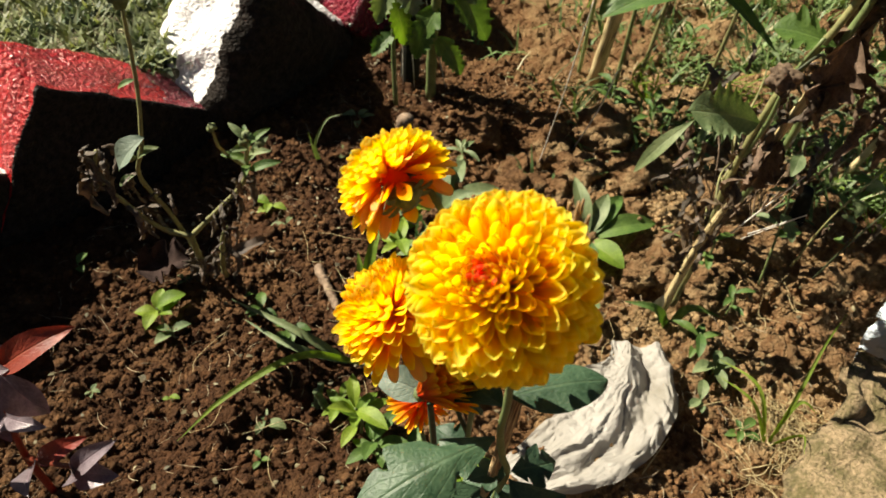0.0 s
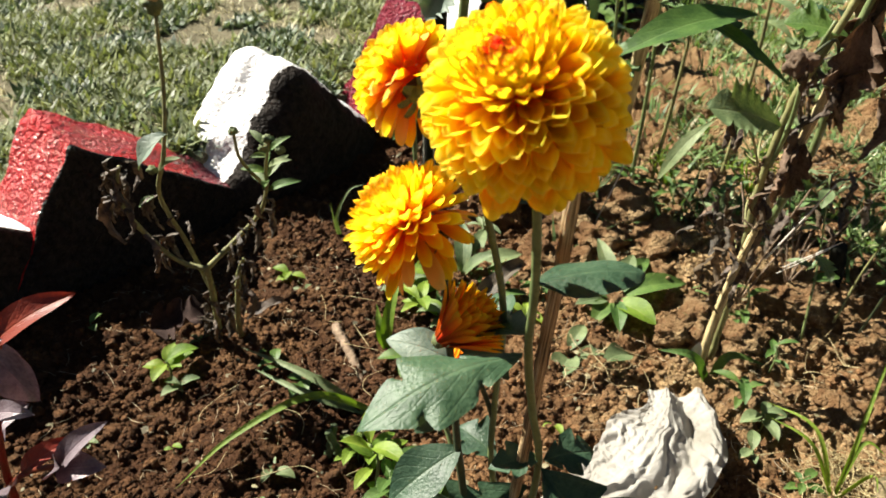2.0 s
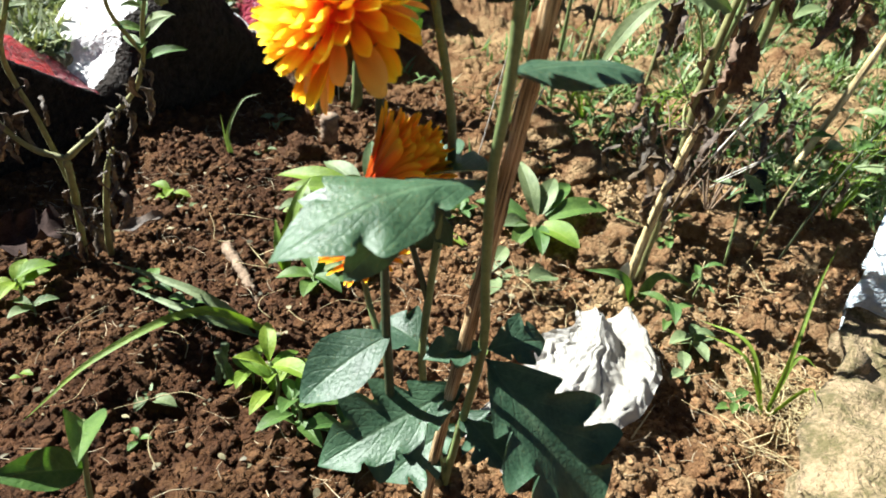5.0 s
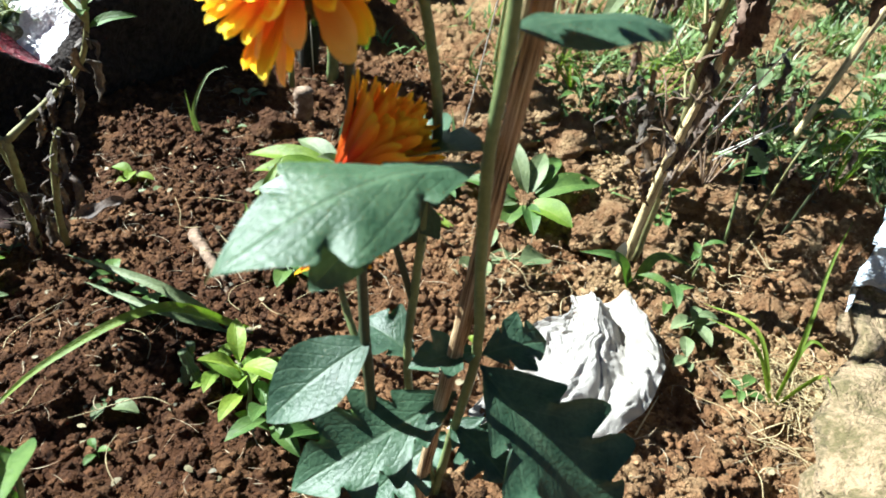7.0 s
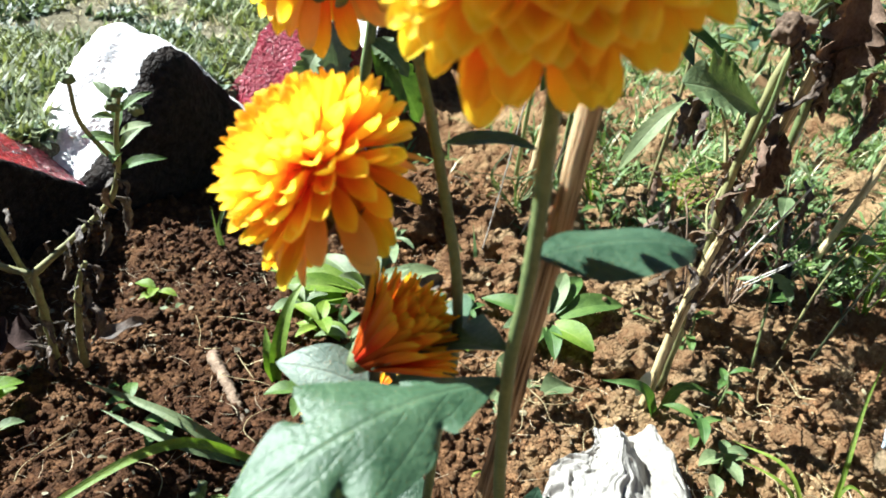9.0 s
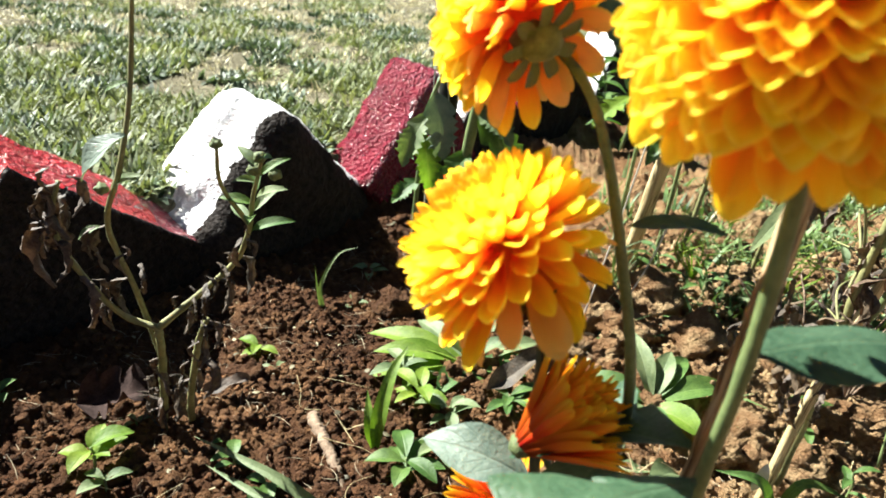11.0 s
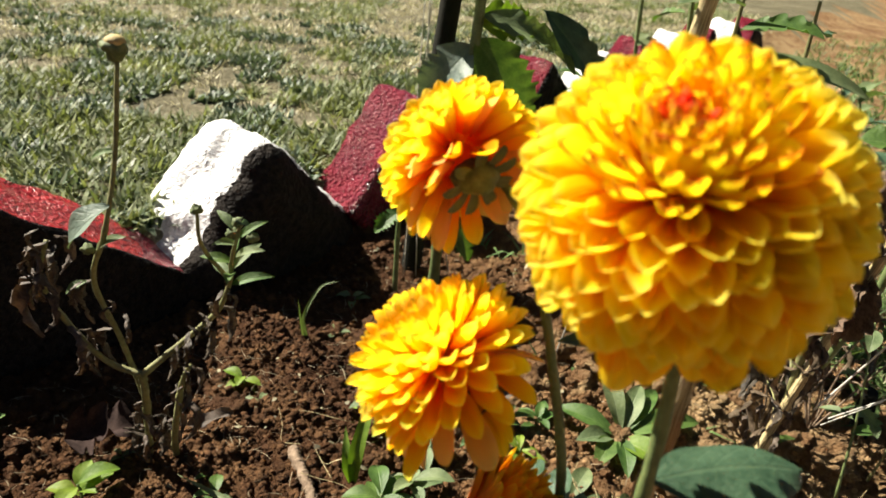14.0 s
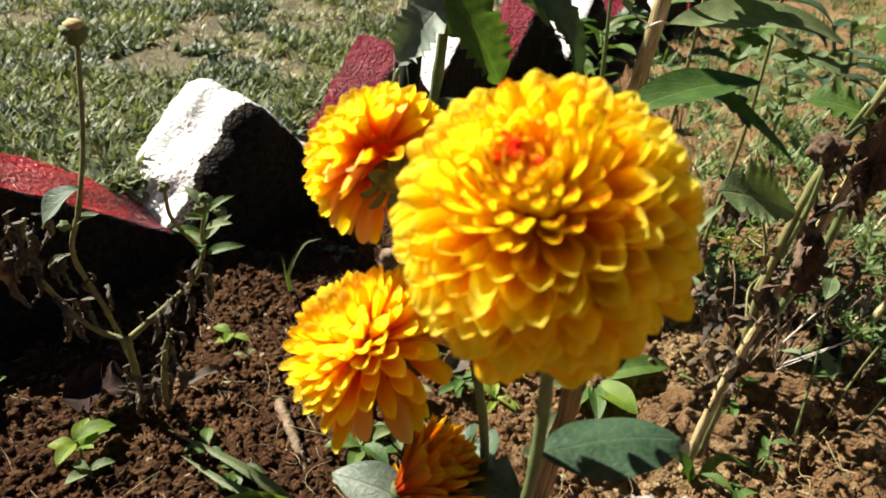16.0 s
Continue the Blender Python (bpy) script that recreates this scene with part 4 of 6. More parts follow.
part("branch", tube("branch", [(-0.186, 0.545, 0.268), (-0.200, 0.528, 0.305), (-0.196, 0.512, 0.338)], 0.0020, 0.0014, M_STEM_WITHERED, 7, 12, 0.1), withered)


def bud(parent, at, size, seed, label="round green flower bud"):
    ob = part("bud", lump_mesh("bud", size * 0.9, M_CALYX, seed, 0.95, 0.4, 3), parent, label, Matrix.Translation(Vector(at) - Vector(parent.location)))
    return ob


M_BUDTIP = surface("bud_tip", (0.42, 0.33, 0.12), (0.55, 0.42, 0.20), 300.0, rough=0.7, bump=0.4, bump_scale=800.0, depth=0.001)
tall = bud(withered, (-0.256, 0.545, 0.447), 0.0095, 31, "pale half-open bud with a yellowish top")
part("bud_tip", lump_mesh("bud_tip", 0.0075, M_BUDTIP, 32, 0.7, 0.12, 2), tall, "", Matrix.Translation((0, 0, 0.005)))
for k, (at, s) in enumerate((((-0.196, 0.512, 0.341), 0.0048), ((-0.166, 0.512, 0.333), 0.0048), ((-0.158, 0.520, 0.318), 0.005), ((-0.172, 0.516, 0.322), 0.0055), ((-0.285, 0.520, 0.300), 0.005))):
    bud(withered, at, s, 40 + k)
GREEN = [((-0.282, 0.525, 0.295), (-0.262, 0.515, 0.318), 0.010), ((-0.262, 0.536, 0.375), (-0.280, 0.530, 0.372), 0.006), ((-0.300, 0.540, 0.262), (-0.318, 0.532, 0.256), 0.008)]
sprig = random.Random(9)
for k in range(11):
    # leaves set in a spiral up the green shoot
    f = k / 10
    b = Vector((-0.186, 0.548, 0.262)).lerp(Vector((-0.165, 0.512, 0.330)), f)
    a = k * 2.4
    r = 0.030 - 0.014 * f
    GREEN.append((tuple(b), tuple(b + Vector((math.cos(a) * r, math.sin(a) * r * 0.8, 0.010 + 0.012 * sprig.random()))), 0.010 - 0.003 * f))
for k, (b, t, w) in enumerate(GREEN):
    part("leaf", leaf_mesh("leaf", b, t, w, (0, -0.5, 0.85), M_WEED if k % 2 else M_WEED_PALE, 0, 0.15, 0.2, 12, 6, 0.5, 0.04, k), withered, "small green leaf")
part("leaf", leaf_mesh("leaf", (-0.244, 0.482, 0.352), (-0.276, 0.468, 0.330), 0.026, (-0.45, -0.5, 0.75), M_LEAF_GREY, 0, 0.1, 0.2, 14, 8, 0.5, 0.05, 3), withered, "pale grey wilted leaf")


def shrivelled(parent, at, length, seed, material=M_DEAD):
    """A dead curled leaf hanging down."""
    rng = random.Random(seed)
    p = Vector(at)
    a = rng.uniform(0, 6.28)
    out = Vector((math.cos(a), math.sin(a), 0))
    pts = [p, p + out * length * 0.35 + Vector((0, 0, -0.2 * length)), p + out * length * 0.3 + Vector((0, 0, -0.6 * length)), p + out * length * rng.uniform(-0.1, 0.3) + Vector((0, 0, -length))]
    c = spline(pts, 16)
    verts, uvs, faces = [], [], []
    cr = Vector((-out.y, out.x, 0))
    for i, q in enumerate(c):
        s = i / 16
        w = length * 0.19 * math.sin(math.pi * (0.08 + 0.86 * s)) ** 0.8
        curl = 3.4 * s + rng.uniform(-0.5, 0.5)
        for j in range(7):
            u = 2 * j / 6 - 1
            aa = u * 1.7
            d = cr * math.cos(curl) + out * math.sin(curl)
            e = Vector((0, 0, 1)).cross(d)
            verts.append(q + d * math.sin(aa) * w * 0.55 + e * (1 - math.cos(aa)) * w * 0.5 + noise.noise_vector(q * 150 + Vector((j * 0.8, seed, 0))) * (0.45 * w))
            uvs.append((j / 6, s))
    for i in range(16):
        for j in range(6):
            k = i * 7 + j
            faces.append((k, k + 1, k + 8, k + 7))
    return part("dead_leaf", mesh_object("dead_leaf", verts, faces, material, uvs), parent, "shrivelled brown-black leaf" if material is M_DEAD else "shrivelled brown leaf")


for k, (at, s) in enumerate((((-0.330, 0.540, 0.285), 0.055), ((-0.338, 0.542, 0.262), 0.06), ((-0.345, 0.545, 0.25), 0.045), ((-0.320, 0.530, 0.30), 0.05), ((-0.296, 0.545, 0.262), 0.045), ((-0.288, 0.548, 0.215), 0.045), ((-0.222, 0.562, 0.212), 0.035), ((-0.206, 0.566, 0.232), 0.04), ((-0.228, 0.556, 0.21), 0.032), ((-0.198, 0.56, 0.25), 0.03), ((-0.245, 0.566, 0.135), 0.05), ((-0.272, 0.56, 0.13), 0.045), ((-0.31, 0.625, 0.05), 0.05), ((-0.292, 0.632, 0.05), 0.05), ((-0.325, 0.548, 0.215), 0.05), ((-0.305, 0.55, 0.195), 0.035), ((-0.186, 0.55, 0.262), 0.02), ((-0.24, 0.557, 0.196), 0.024), ((-0.215, 0.565, 0.222), 0.022), ((-0.252, 0.556, 0.185), 0.028), ((-0.312, 0.548, 0.20), 0.02), ((-0.283, 0.54, 0.24), 0.022), ((-0.28, 0.58, 0.10), 0.03), ((-0.262, 0.585, 0.095), 0.03), ((-0.30, 0.61, 0.06), 0.035), ((-0.255, 0.575, 0.11), 0.03), ((-0.34, 0.542, 0.275), 0.04), ((-0.315, 0.53, 0.305), 0.035), ((-0.335, 0.54, 0.29), 0.05), ((-0.231, 0.556, 0.174), 0.03), ((-0.240, 0.557, 0.158), 0.035))):
    rng = random.Random(k)
    for q in range(2):
        off = Vector((rng.uniform(-1, 1), rng.uniform(-1, 1), rng.uniform(-0.6, 1.2))) * 0.010 * q
        shrivelled(withered, Vector(at) + off, s * (0.95, 0.6)[q], 60 + k + 200 * q)


for k in range(12):
    rng = random.Random(1500 + k)
    shrivelled(withered, (-0.312 + rng.uniform(-0.022, 0.03), 0.632 + rng.uniform(-0.02, 0.01), 0.045 + rng.uniform(-0.015, 0.02)), rng.uniform(0.022, 0.04), 1500 + k)


# ---- the plant with a leaning cane on the other side ----
R0 = Vector((0.288, 0.592, -0.02))
cane_plant = thing("leaning_cane", R0, "leaning dry straw-coloured cane with a pale broken foot", "stake")
part("cane", tube("cane", [R0, (0.300, 0.584, 0.10), (0.318, 0.570, 0.215), (0.338, 0.557, 0.32), (0.346, 0.552, 0.365)], 0.0052, 0.0040, M_STRAW_PALE, 14, 44, 0.22, 0.0, 0.08), cane_plant)
part("splinter", leaf_mesh("splinter", (0.277, 0.588, 0.0), (0.284, 0.585, 0.035), 0.014, (0, -0.9, 0.3), M_THREAD, 0, 0.02, 0.1, 8, 4), cane_plant, "white peeled splinter")
second = thing("dying_plant", (0.305, 0.60, 0.0), "dying plant with brown hanging leaves and a shrivelled dry bud", "plant")
part("stem", tube("stem", [(0.305, 0.60, 0.0), (0.310, 0.585, 0.13), (0.308, 0.572, 0.24), (0.318, 0.560, 0.34), (0.345, 0.548, 0.43), (0.375, 0.54, 0.55)], 0.0036, 0.0034, M_STEM_WITHERED, 9, 40, 0.25, 0.2), second)
part("stem", tube("stem", [(0.330, 0.58, 0.20), (0.350, 0.566, 0.29), (0.352, 0.556, 0.38), (0.376, 0.55, 0.5)], 0.0042, 0.0034, M_STEM, 9, 26, 0.2, 0.2), second)
part("branch", tube("branch", [(0.312, 0.567, 0.27), (0.318, 0.556, 0.32), (0.316, 0.542, 0.375), (0.325, 0.53, 0.42)], 0.0026, 0.0018, M_STEM, 7, 16, 0.1), second)
part("branch", tube("branch", [(0.350, 0.556, 0.36), (0.332, 0.535, 0.402), (0.306, 0.522, 0.392)], 0.0018, 0.0012, M_STEM_DARK, 6, 14, 0.1), second)
part("dried_bud", lump_mesh("dried_bud", 0.0115, M_DEADBROWN, 77, 0.95, 0.5, 4), second, "shrivelled red-brown bud", Matrix.Translation(Vector((0.300, 0.522, 0.388)) - Vector((0.305, 0.60, 0.0))))
for k, (b, t, w, lo) in enumerate((((0.312, 0.560, 0.315), (0.246, 0.530, 0.352), 0.060, 5), ((0.245, 0.545, 0.330), (0.190, 0.520, 0.298), 0.014, 0), ((0.350, 0.552, 0.40), (0.30, 0.56, 0.42), 0.04, 3), ((0.372, 0.54, 0.45), (0.33, 0.55, 0.47), 0.04, 3))):
    part("leaf", leaf_mesh("leaf", b, t, w, (0.0, -0.70, 0.71) if k == 0 else (0.0, -0.45, 0.89), M_WEED_PALE if k < 2 else M_WEED, lo, 0.22 if k == 1 else 0.10, 0.12, 28, 10, 0.6, 0.03, k), second, "pale green lobed leaf")
part("leaf_stalk", tube("leaf_stalk", [(0.305, 0.576, 0.265), (0.291, 0.567, 0.300), (0.270, 0.557, 0.326), (0.245, 0.545, 0.331)], 0.0013, 0.0009, M_STEM_WITHERED, 6, 14, 0.1), second)
for k, (at, s) in enumerate((((0.316, 0.572, 0.25), 0.07), ((0.305, 0.576, 0.20), 0.05), ((0.322, 0.568, 0.28), 0.055), ((0.298, 0.58, 0.16), 0.05), ((0.28, 0.585, 0.155), 0.055), ((0.31, 0.572, 0.23), 0.04), ((0.385, 0.54, 0.47), 0.11), ((0.375, 0.545, 0.44), 0.10), ((0.395, 0.55, 0.46), 0.09), ((0.365, 0.55, 0.42), 0.06), ((0.355, 0.552, 0.37), 0.04), ((0.295, 0.58, 0.13), 0.06))):
    shrivelled(second, at, s * 0.8, 90 + k, M_DEADBROWN)
for k, (b, t, w) in enumerate((((0.358, 0.545, 0.418), (0.350, 0.540, 0.345), 0.040), ((0.366, 0.556, 0.410), (0.382, 0.550, 0.352), 0.030), ((0.335, 0.556, 0.30), (0.322, 0.545, 0.245), 0.026))):
    part("dead_leaf", leaf_mesh("dead_leaf", b, t, w, (-0.3, -0.9, 0.15), M_DEADBROWN, 3, 0.05, 0.5, 22, 12, 0.5, 0.16, k), second, "large brown crumpled hanging leaf")
rng = random.Random(78)
for k in range(4):
    shrivelled(second, (0.300 + 0.004 * k, 0.520, 0.394 - 0.003 * k), 0.022 + 0.004 * (k % 2), 480 + k, M_DEADBROWN)
for k in range(12):
    z = 0.06 + 0.27 * rng.random()
    shrivelled(second, (0.300 + 0.14 * (z - 0.10) + rng.uniform(-0.02, 0.035), 0.60 + rng.uniform(-0.03, 0.14), z), rng.uniform(0.03, 0.065), 500 + k, M_DEAD)
for k in range(6):
    z = 0.12 + 0.035 * k
    part("branch", tube("branch", [(0.308, 0.585, z), (0.32 + 0.01 * (k % 2), 0.62, z + 0.015), (0.33 + 0.012 * (k % 3), 0.66 + 0.01 * (k % 2), z + 0.01)], 0.0014, 0.0008, M_STEM_WITHERED, 6, 10, 0.15), second)
for k in range(28):
    z = 0.16 + 0.24 * rng.random()
    shrivelled(second, (0.300 + 0.20 * (z - 0.15) + rng.uniform(-0.014, 0.014), 0.575 - 0.08 * (z - 0.17) + rng.uniform(-0.01, 0.01), z), rng.uniform(0.024, 0.055), 400 + k, M_DEADBROWN if k % 2 else M_DEAD)
rng = random.Random(77)
for k in range(18):
    z = 0.33 + 0.24 * rng.random()
    shrivelled(second, (0.345 + 0.10 * (z - 0.33) / 0.24 + rng.uniform(-0.01, 0.06), 0.552 + rng.uniform(-0.03, 0.03), z), rng.uniform(0.03, 0.065), 300 + k, M_DEADBROWN)
for k in range(24):
    z = 0.36 + 0.24 * rng.random()
    x, y, a = 0.39 + rng.uniform(-0.03, 0.10), 0.57 + rng.uniform(-0.04, 0.06), rng.uniform(0, 6.28)
    part("leaf", leaf_mesh("leaf", (x, y, z), (x + 0.06 * math.cos(a), y + 0.05 * math.sin(a), z + rng.uniform(-0.02, 0.04)), 0.036, (0, -0.45, 0.89), (M_WEED, M_LEAF, M_WEED_PALE)[k % 3], 3, 0.1, 0.12, 22, 8, 0.6, 0.04, k), second)

# made-up tangles that shade the soil behind the cane
for k, (x, y) in enumerate(((0.375, 0.725), (0.455, 0.765))):
    tangle = thing("shade_weed", (x, y, 0.0), "low tangle of dry stems and dead leaves added to shade the soil", "weed", "dead weeds behind the cane")
    for q in range(8):
        a, ll = q * 0.8 + k, rng.uniform(0.06, 0.10)
        part("stem", tube("stem", [(x, y, -0.01), (x + 0.4 * ll * math.cos(a), y + 0.4 * ll * math.sin(a), rng.uniform(0.06, 0.12)), (x + ll * math.cos(a), y + 0.7 * ll * math.sin(a), rng.uniform(0.08, 0.20))], 0.0014, 0.0008, M_TWIG, 6, 12, 0.2), tangle)
    for q in range(13):
        shrivelled(tangle, (x + rng.uniform(-0.07, 0.07), y + rng.uniform(-0.05, 0.05), rng.uniform(0.05, 0.20)), rng.uniform(0.03, 0.06), 2000 + 100 * k + q, M_DEAD if q % 3 else M_DEADBROWN)

bushy = thing("bushy_weed", (0.43, 0.68, 0.0), "bushy weed with thin stems, green leaves and some dead ones", "plant")
rng = random.Random(41)
for k in range(3):
    x, y = 0.43 + rng.uniform(-0.07, 0.12), 0.66 + rng.uniform(-0.06, 0.14)
    tip = Vector((x + rng.uniform(-0.02, 0.09), y + rng.uniform(-0.06, 0.04), rng.uniform(0.12, 0.27)))
    foot = Vector((x, y, -0.01))
    part("stem", tube("stem", [foot, foot.lerp(tip, 0.5) + Vector((rng.uniform(-0.01, 0.01), 0, 0)), tip], 0.0016, 0.0009, (M_STEM, M_STEM_WITHERED, M_STEM_DARK)[k % 3], 7, 14, 0.15, 0.2), bushy)
    for q in range(9):
        b = foot.lerp(tip, 0.38 + 0.62 * q / 8)
        a = q * 2.4 + k
        ll = rng.uniform(0.020, 0.042)
        if rng.random() < 0.3:
            shrivelled(bushy, b, ll, 600 + 10 * k + q, M_DEADBROWN)
        else:
            part("leaf", leaf_mesh("leaf", b, b + Vector((math.cos(a) * ll, math.sin(a) * ll, rng.uniform(-0.2, 0.5) * ll)), ll * rng.uniform(0.3, 0.55), (0, -0.3, 0.95), (M_WEED, M_WEED_PALE, M_WEED_PALE)[q % 3], rng.choice((0, 2, 3)), 0.12, 0.12, 14, 6, 0.5, 0.04, q), bushy)

third = thing("leaning_cane", (0.61, 0.86, 0.0), "thin leaning dry cane among the weeds", "stake")
part("cane", tube("cane", [(0.61, 0.86, -0.02), (0.645, 0.845, 0.12), (0.69, 0.83, 0.30), (0.74, 0.815, 0.50)], 0.0052, 0.0042, M_STRAW_PALE, 9, 30, 0.2, 0.15), third)
stub = thing("wooden_stub", (0.52, 0.78, 0.0), "short dark wooden stub standing in the soil", "stub")
part("stump", tube("stump", [(0.522, 0.775, -0.02), (0.520, 0.772, 0.025), (0.514, 0.767, 0.055)], 0.012, 0.010, M_DARKPOST, 12, 10, 0.15), stub)


# ---- plants behind ----
post = thing("dark_post", (-0.068, 1.10, 0.0), "thin dark wooden post leaning behind the flowers", "post")
part("pole", tube("pole", [(-0.068, 1.10, -0.02), (-0.045, 1.10, 0.25), (-0.018, 1.10, 0.50), (0.0, 1.10, 0.70)], 0.017, 0.015, M_DARKPOST, 10, 20, 0.08), post)
for k, (x0, x1) in enumerate(((-0.075, -0.055), (-0.085, -0.05), (-0.06, -0.075))):
    line = thing("pale_thread", (x0, 1.08, 0.12), "thin pale thread hanging beside the dark post", "thread", "threads by the post")
    part("strand", tube("strand", [(x0 + 0.03 * k, 1.08, 0.02), ((x0 + x1) / 2 + 0.01 * k, 1.085, 0.3), (x1 + 0.01 * k, 1.09, 0.62)], 0.0008, 0.0008, M_THREAD, 5, 12), line)

B0 = Vector((-0.026, 1.057, 0.015))
broad = thing("broad_leaved_plant", B0, "tall leafy plant with broad toothed green leaves in the bed", "plant")
part("stem", tube("stem", [B0, (-0.018, 1.04, 0.15), (0.004, 1.01, 0.32), (0.016, 1.0, 0.46), (0.026, 1.0, 0.66)], 0.0085, 0.0065, M_STEM, 10, 30, 0.12, 0.2), broad)
part("stem", tube("stem", [(-0.085, 1.035, 0.015), (-0.082, 1.03, 0.14), (-0.070, 1.03, 0.25), (-0.055, 1.03, 0.30)], 0.004, 0.003, M_STEM, 8, 18, 0.12, 0.2), broad)
BROAD = [((0.010, 1.005, 0.40), (-0.055, 0.985, 0.33), 0.075, M_LEAF_GREY, (-0.3, -0.8, 0.4)), ((0.012, 1.0, 0.41), (0.095, 0.98, 0.315), 0.085, M_WEED, (0.2, -0.75, 0.6)), ((0.014, 1.0, 0.43), (0.095, 1.02, 0.43), 0.070, M_WEED_LIME, (0.1, -0.7, 0.7)),
         ((0.016, 1.0, 0.44), (0.150, 1.0, 0.405), 0.055, M_WEED_PALE, (0.0, -0.5, 0.85)), ((0.100, 1.02, 0.45), (0.215, 1.0, 0.335), 0.060, M_LEAF, (0.5, -0.7, 0.5)), ((0.018, 1.0, 0.48), (-0.06, 1.02, 0.47), 0.07, M_WEED, (-0.2, -0.6, 0.8)),
         ((-0.070, 1.03, 0.25), (-0.105, 1.0, 0.19), 0.04, M_WEED_PALE, (-0.2, -0.8, 0.5)), ((-0.060, 1.03, 0.28), (-0.045, 1.0, 0.20), 0.05, M_LEAF_GREY, (0.2, -0.9, 0.4)), ((-0.075, 1.03, 0.22), (-0.06, 1.0, 0.15), 0.04, M_WEED_LIME, (0.1, -0.9, 0.4)), ((-0.08, 1.033, 0.15), (-0.115, 1.01, 0.13), 0.03, M_WEED, (0, -0.6, 0.8)),
         ((0.0, 1.02, 0.26), (0.07, 0.99, 0.17), 0.055, M_WEED, (0.2, -0.8, 0.5)), ((0.0, 1.02, 0.26), (0.045, 0.985, 0.235), 0.04, M_WEED_PALE, (0, -0.6, 0.8)), ((-0.01, 1.03, 0.20), (-0.05, 1.0, 0.13), 0.05, M_WEED, (-0.2, -0.8, 0.5)), ((0.02, 1.0, 0.52), (0.08, 0.98, 0.58), 0.07, M_WEED, (0, -0.7, 0.6)), ((-0.015, 1.04, 0.14), (0.03, 1.02, 0.09), 0.04, M_WEED, (0, -0.6, 0.8))]
rng = random.Random(52)
part("stem", tube("stem", [(0.026, 1.0, 0.65), (0.030, 0.99, 0.80), (0.028, 0.98, 0.97)], 0.0065, 0.004, M_STEM, 9, 16, 0.12, 0.2), broad)
for k in range(7):
    # unseen crown on a lengthened stem, added for the shade it casts
    z = 0.68 + 0.04 * k
    a, ll = k * 2.4, rng.uniform(0.09, 0.14)
    BROAD.append(((0.028, 0.99, z), (0.028 + ll * math.cos(a), 0.99 + ll * math.sin(a), z + rng.uniform(-0.05, 0.02)), rng.uniform(0.06, 0.085), (M_WEED, M_LEAF_GREY, M_WEED_PALE)[k % 3], (0, -0.3, 0.95)))
for k, (b, t, w, mt, f) in enumerate(BROAD):
    t, w, mt = Vector(b).lerp(Vector(t), 1.08), 1.05 * w, mt
    part("leaf", leaf_mesh("leaf", b, t, w, f, mt, 5, 0.12, 0.15, 24, 8, 0.45, 0.05, k), broad)

cane4 = thing("straw_stake", (0.262, 1.12, 0.015), "pale dry cane tied with string among leafy stems", "stake")
part("cane", tube("cane", [(0.262, 1.12, -0.01), (0.268, 1.05, 0.16), (0.276, 0.96, 0.37), (0.292, 0.90, 0.62)], 0.0115, 0.0105, M_STRAW_PALE, 12, 30, 0.15, 0.0, 0.06), cane4)
part("string", tube("string", [(0.262, 0.945, 0.385), (0.276, 0.935, 0.395), (0.292, 0.95, 0.39), (0.278, 0.97, 0.386), (0.262, 0.945, 0.392), (0.24, 0.94, 0.405)], 0.0015, 0.0013, M_THREAD, 6, 24), cane4, "white string")
line = thing("dry_stalk", (0.157, 0.878, 0.0), "thin pale dry stalk leaning over the soil", "stalk")
part("stalk", tube("stalk", [(0.150, 0.885, 0.0), (0.168, 0.845, 0.15), (0.186, 0.80, 0.33)], 0.0011, 0.0009, M_THREAD, 6, 14), line)
line = thing("dry_stalk", (0.145, 0.62, 0.0), "thin pale dry stalk standing in the soil", "stalk")
part("stalk", tube("stalk", [(0.205, 0.92, 0.0), (0.235, 0.90, 0.10), (0.25, 0.89, 0.17)], 0.0012, 0.001, M_THREAD, 6, 10), line)
for k, (p, q, rr) in enumerate((((0.33, 0.57, 0.16), (0.375, 0.555, 0.255), 0.0011), ((0.365, 0.60, 0.13), (0.42, 0.595, 0.165), 0.0008), ((0.36, 0.60, 0.122), (0.41, 0.598, 0.155), 0.0007))):
    line = thing("dry_stalk", p, "thin pale dry straw caught on the dying plant", "straw")
    part("stalk", tube("stalk", [p, q], rr, rr * 0.7, M_THREAD, 5, 6), line)

